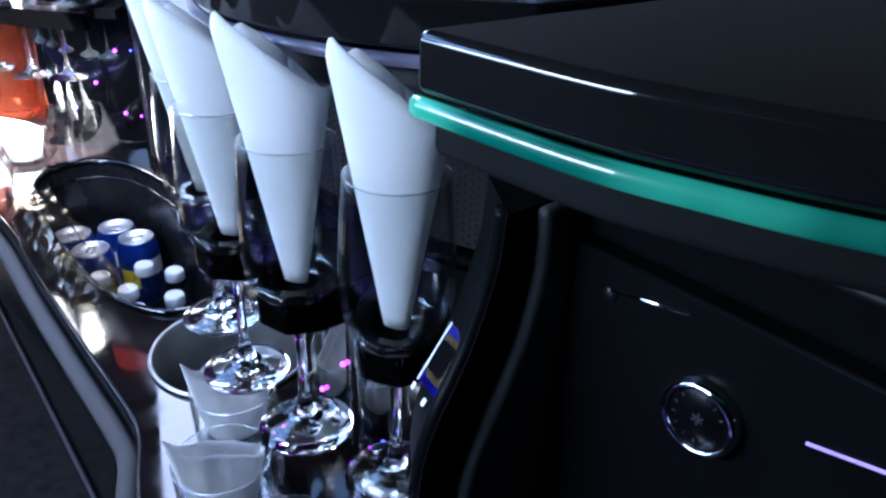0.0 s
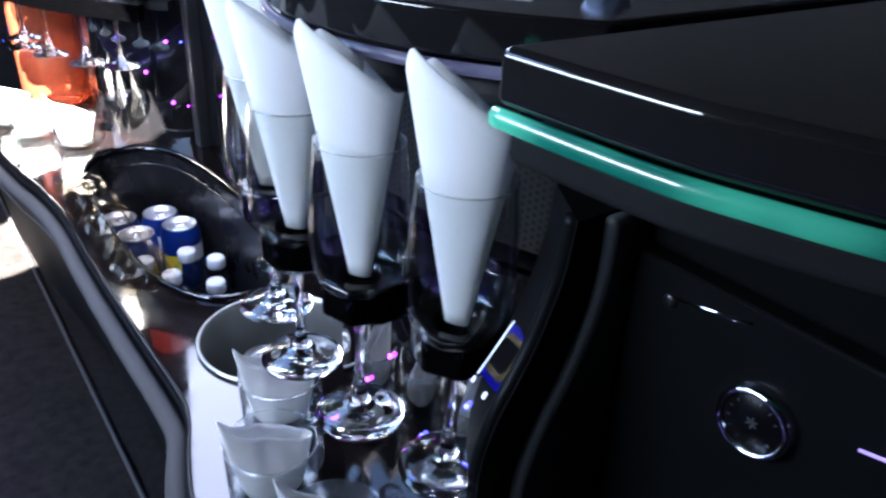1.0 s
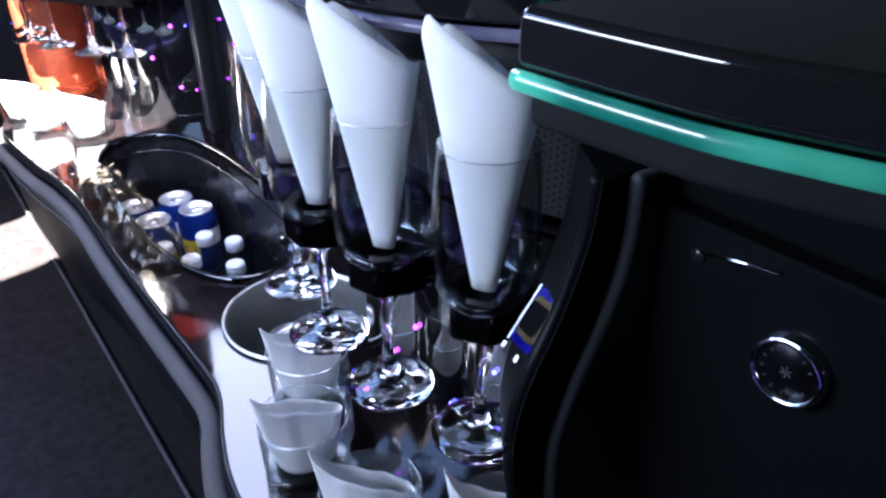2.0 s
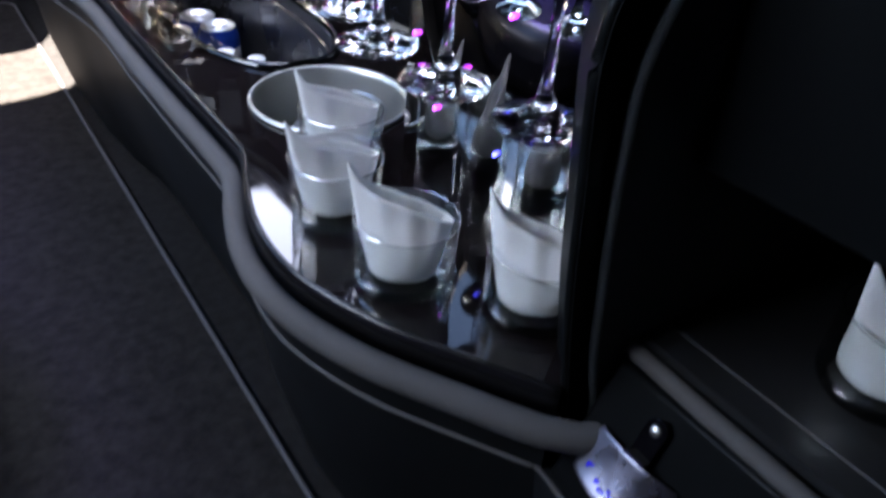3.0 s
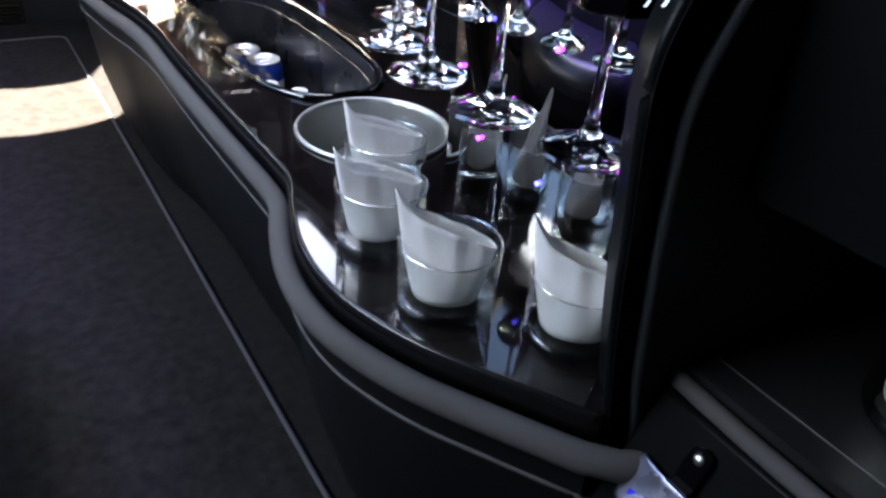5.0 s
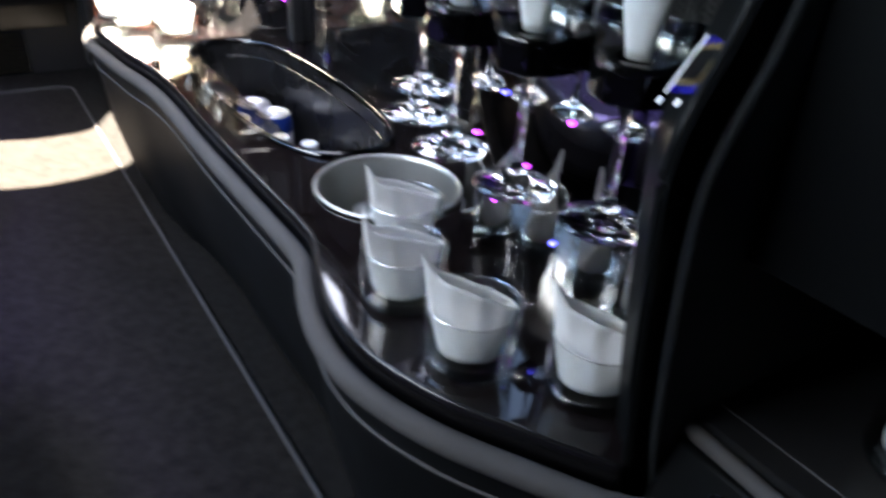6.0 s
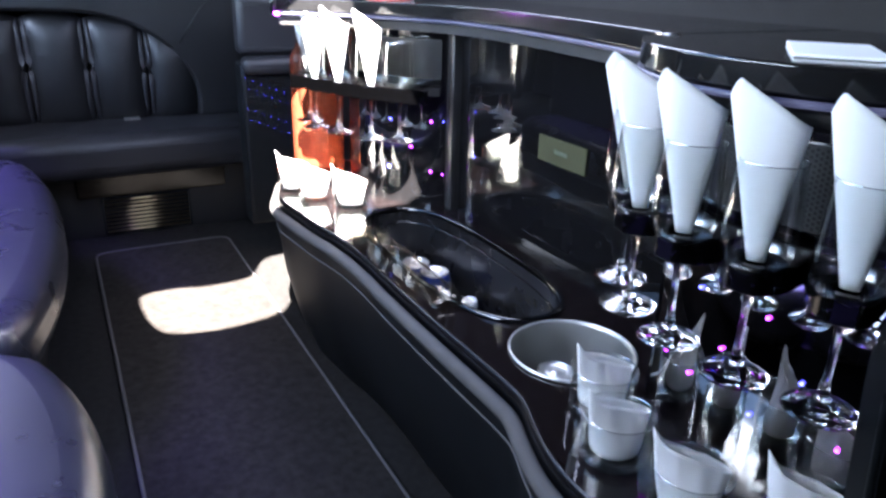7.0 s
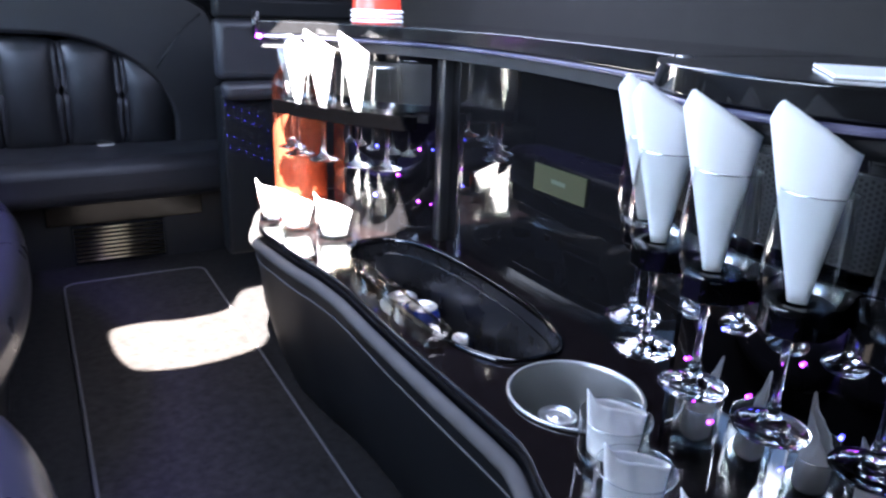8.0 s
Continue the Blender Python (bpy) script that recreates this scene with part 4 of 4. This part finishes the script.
# glossy blue and gold sticker on the end panel's leaning aisle side
lab = thing("sticker", "small glossy blue and gold sticker on the end panel", "sticker")


def plate(name, y0, y1, z0, z1, r, lift, material, label):
    bm = upright(rounded_rect(y0, y1, z0, z1, r, 4), "x", -lift, -lift + 0.0004)
    for v in bm.verts:
        v.co.z -= 0.35 * v.co.y
    part(name, bm, material, lab, label, smooth=False)


plate("backing", -0.015, 0.015, -0.0205, 0.0205, 0.003, 0.0004, M_FOIL_BLUE, "deep blue foil backing")
plate("gold_field", -0.014, 0.015, -0.0150, 0.0150, 0.006, 0.0008, M_FOIL_GOLD, "gold foil field")
plate("dark_inset", -0.009, 0.0145, -0.0105, 0.0105, 0.004, 0.0012, M_DIAL, "near-black inset")
plate("white_edge", 0.0152, 0.0172, -0.0215, 0.0215, 0.0009, 0.0012, M_PAPER, "bright border strip")
for y, z in ((0.0165, -0.0265), (-0.006, -0.0275), (-0.015, 0.0265)):
    plate("bright_corner", y - 0.0022, y + 0.0022, z - 0.0025, z + 0.0025, 0.001, 0.0010, M_PAPER, "pale corner mark")
lab.matrix_basis = Matrix.Translation((-0.0246, 0.4385, 0.7985)) @ Euler((0, radians(26), radians(-31.8)), "XYZ").to_matrix().to_4x4()

# ---------------------------------------------------------------- seats


def cushion(outline, z0, z1, r, parent, material=M_BENCH, name="cushion"):
    ob = part(name, prism(outline, z0, z1), material, parent)
    return flat(soften(ob, r, 5), 60)


rear = thing("rear_bench", "black leather rear bench with tufted backrest", "bench seat")
cushion([(-1.19, 3.10), (-0.9, 3.06), (-0.5, 3.05), (-0.1, 3.06), (0.12, 3.12), (0.14, 3.3), (0.14, 3.55), (-1.19, 3.55)], 0.27, 0.44, 0.055, rear)
part("base", box(-1.19, 0.12, 3.20, 3.5, 0.0, 0.28), M_LEATHER, rear, smooth=False)


def top_line(x):
    return 0.842 - 0.04 * max(0.0, x + 0.62) - 1.15 * max(0.0, x + 0.50) ** 2.3 if x < -0.12 else 0.60


def pad(a, b, depth):
    """A stuffed back panel between two uprights, swelling towards the seat."""
    n, m = 14, 16
    bm = bmesh.new()
    g = []
    for i in range(n + 1):
        u = i / n
        x = a + (b - a) * u
        row = []
        for j in range(m + 1):
            v = j / m
            swell = (4 * u * (1 - u)) ** 0.45 * min(1.0, (4 * v * (1 - v)) ** 0.4)
            row.append(bm.verts.new((x, 3.425 - depth * swell + 0.003 * noise.noise(Vector((x * 9, v * 5, 2.0))), 0.43 + (top_line(x) - 0.43) * v)))
        g.append(row)
    for p, q in zip(g, g[1:]):
        for j in range(m):
            bm.faces.new((p[j], p[j + 1], q[j + 1], q[j]))
    ob = part("back_cushion", bm, M_LEATHER, rear)
    s = ob.modifiers.new("thickness", "SOLIDIFY")
    s.thickness, s.offset = 0.03, -1


RIBS = (-0.930, -0.717, -0.500, -0.287)
for a, b in ((-1.15, -0.956), (-0.904, -0.743), (-0.691, -0.526), (-0.474, -0.313), (-0.261, -0.112)):
    pad(a, b, 0.042)
for x in RIBS:
    for side_x in (-0.013, 0.013):
        part("rib", tube([(x + side_x, 3.412 - 0.030 * min(1.0, math.sin(math.pi * k / 10) ** 0.5), 0.435 + (top_line(x + side_x) - 0.437) * k / 10) for k in range(11)], 0.0120, 10), M_BENCH, rear, "narrow stitched roll")
wing = smooth_path([(-0.10, 0.43), (-0.10, 0.56), (-0.16, 0.68), (-0.26, 0.775), (-0.42, 0.845), (-0.62, 0.865), (-1.19, 0.87)], 5)
flat(soften(part("back_surround", upright([(p.x, p.y) for p in wing] + [(-1.19, 1.10), (-0.4, 1.08), (-0.05, 1.03), (0.06, 0.97), (0.10, 0.88), (0.10, 0.43)], "y", 3.36, 3.75), M_LEATHER, rear), 0.035, 5), 60)
part("seam", tube([(0.03, 3.358, 0.95), (-0.06, 3.356, 0.87), (-0.15, 3.357, 0.74)], 0.003, 6), M_LEATHER, rear)
vent = part("vent_frame", box(-0.54, -0.20, 3.188, 3.2015, 0.01, 0.165), M_DULL, rear, "black heater vent frame", smooth=False)
for k in range(9):
    part("slat", tube([(-0.53, 3.185, 0.024 + k * 0.0160), (-0.21, 3.185, 0.024 + k * 0.0160)], 0.0040, 8), M_SLAT, vent)
kick = part("kick_board", box(-0.62, -0.05, 3.180, 3.1995, 0.172, 0.262), M_KICK, rear, "glossy black kick board", smooth=False)
soften(kick, 0.004)
belt = part("belt_buckle", box(-0.40, -0.34, 3.34, 3.38, 0.44, 0.447), M_STEEL, None, smooth=False)
tagged(belt, "grey seat belt buckle lying on the bench", "seat belt")

bench = thing("side_bench", "black leather side bench with scalloped cushions", "bench seat")


def lobe(y0, y1, x_mid, x_notch, n=18):
    pts = []
    for k in range(n + 1):
        t = k / n
        pts.append((x_notch + (x_mid - x_notch) * math.sin(math.pi * t) ** 0.6, y0 + (y1 - y0) * t))
    return pts + [(-1.0, y1), (-1.0, y0)]


cushion(lobe(0.62, 1.49, -0.635, -0.76), 0.26, 0.42, 0.06, bench, M_LOBE)
cushion(lobe(1.50, 2.95, -0.665, -0.79), 0.26, 0.42, 0.06, bench, M_LOBE)
cushion(lobe(-0.7, 0.61, -0.66, -0.76), 0.26, 0.42, 0.06, bench, M_LOBE)
part("base", box(-1.19, -0.76, -0.7, 3.19, 0.0, 0.27), M_LEATHER, bench, smooth=False)
flat(soften(part("backrest", box(-1.19, -1.0, -0.7, 3.04, 0.30, 0.86), M_BENCH, bench), 0.05, 4), 60)

# rear side panel with rows of small lights
rear_side = thing("rear_side_panel", "dark side panel dotted with tiny blue lights", "panel")
flat(soften(part("panel", box(-0.072, 0.499, 2.62, 2.72, 0.17, 0.74), M_VINYL, rear_side), 0.012, 3))
flat(soften(part("arm_rest", box(-0.068, 0.42, 2.575, 2.66, 0.705, 0.762), M_BENCH, rear_side, "grey padded arm ledge"), 0.022, 4))
flat(soften(part("upper_pad", box(-0.070, 0.499, 2.630, 2.72, 0.764, 0.955), M_BENCH, rear_side, "dark grey padded upper panel"), 0.022, 4))
flat(soften(part("top_rail", box(-0.066, 0.499, 2.640, 2.72, 0.957, 1.02), M_VINYL, rear_side, "black top rail"), 0.012, 3))
for z, y in ((0.790, 2.6290), (0.925, 2.6290)):
    part("seam", tube([(-0.055, y, z), (0.10, y - 0.0005, z - 0.006), (0.40, y, z - 0.012)], 0.0016, 6), M_LEATHER, rear_side)
for i in range(6):
    for j, z in enumerate((0.690, 0.655, 0.590, 0.550)):
        b = bmesh.new()
        bmesh.ops.create_icosphere(b, subdivisions=1, radius=0.0009, matrix=Matrix.Translation((-0.060 + i * 0.026 + 0.009 * (j % 2), 2.6185, z - i * 0.011)))
        part("led", b, M_STAR_B, rear_side)

# ---------------------------------------------------------------- plan units to metres
sized = set()
for ob in list(scene.objects):
    if ob.type == "CAMERA":
        continue
    ob.location = ob.location * UNIT
    for m in ob.modifiers:
        if m.type == "BEVEL":
            m.width *= UNIT
        elif m.type == "SOLIDIFY":
            m.thickness *= UNIT
    if ob.type == "MESH" and ob.data.name not in sized:
        sized.add(ob.data.name)
        ob.data.transform(Matrix.Scale(UNIT, 4))
    elif ob.type == "LIGHT" and ob.data.type == "AREA":
        ob.data.size, ob.data.size_y, ob.data.energy = ob.data.size * UNIT, ob.data.size_y * UNIT, ob.data.energy * UNIT ** 2
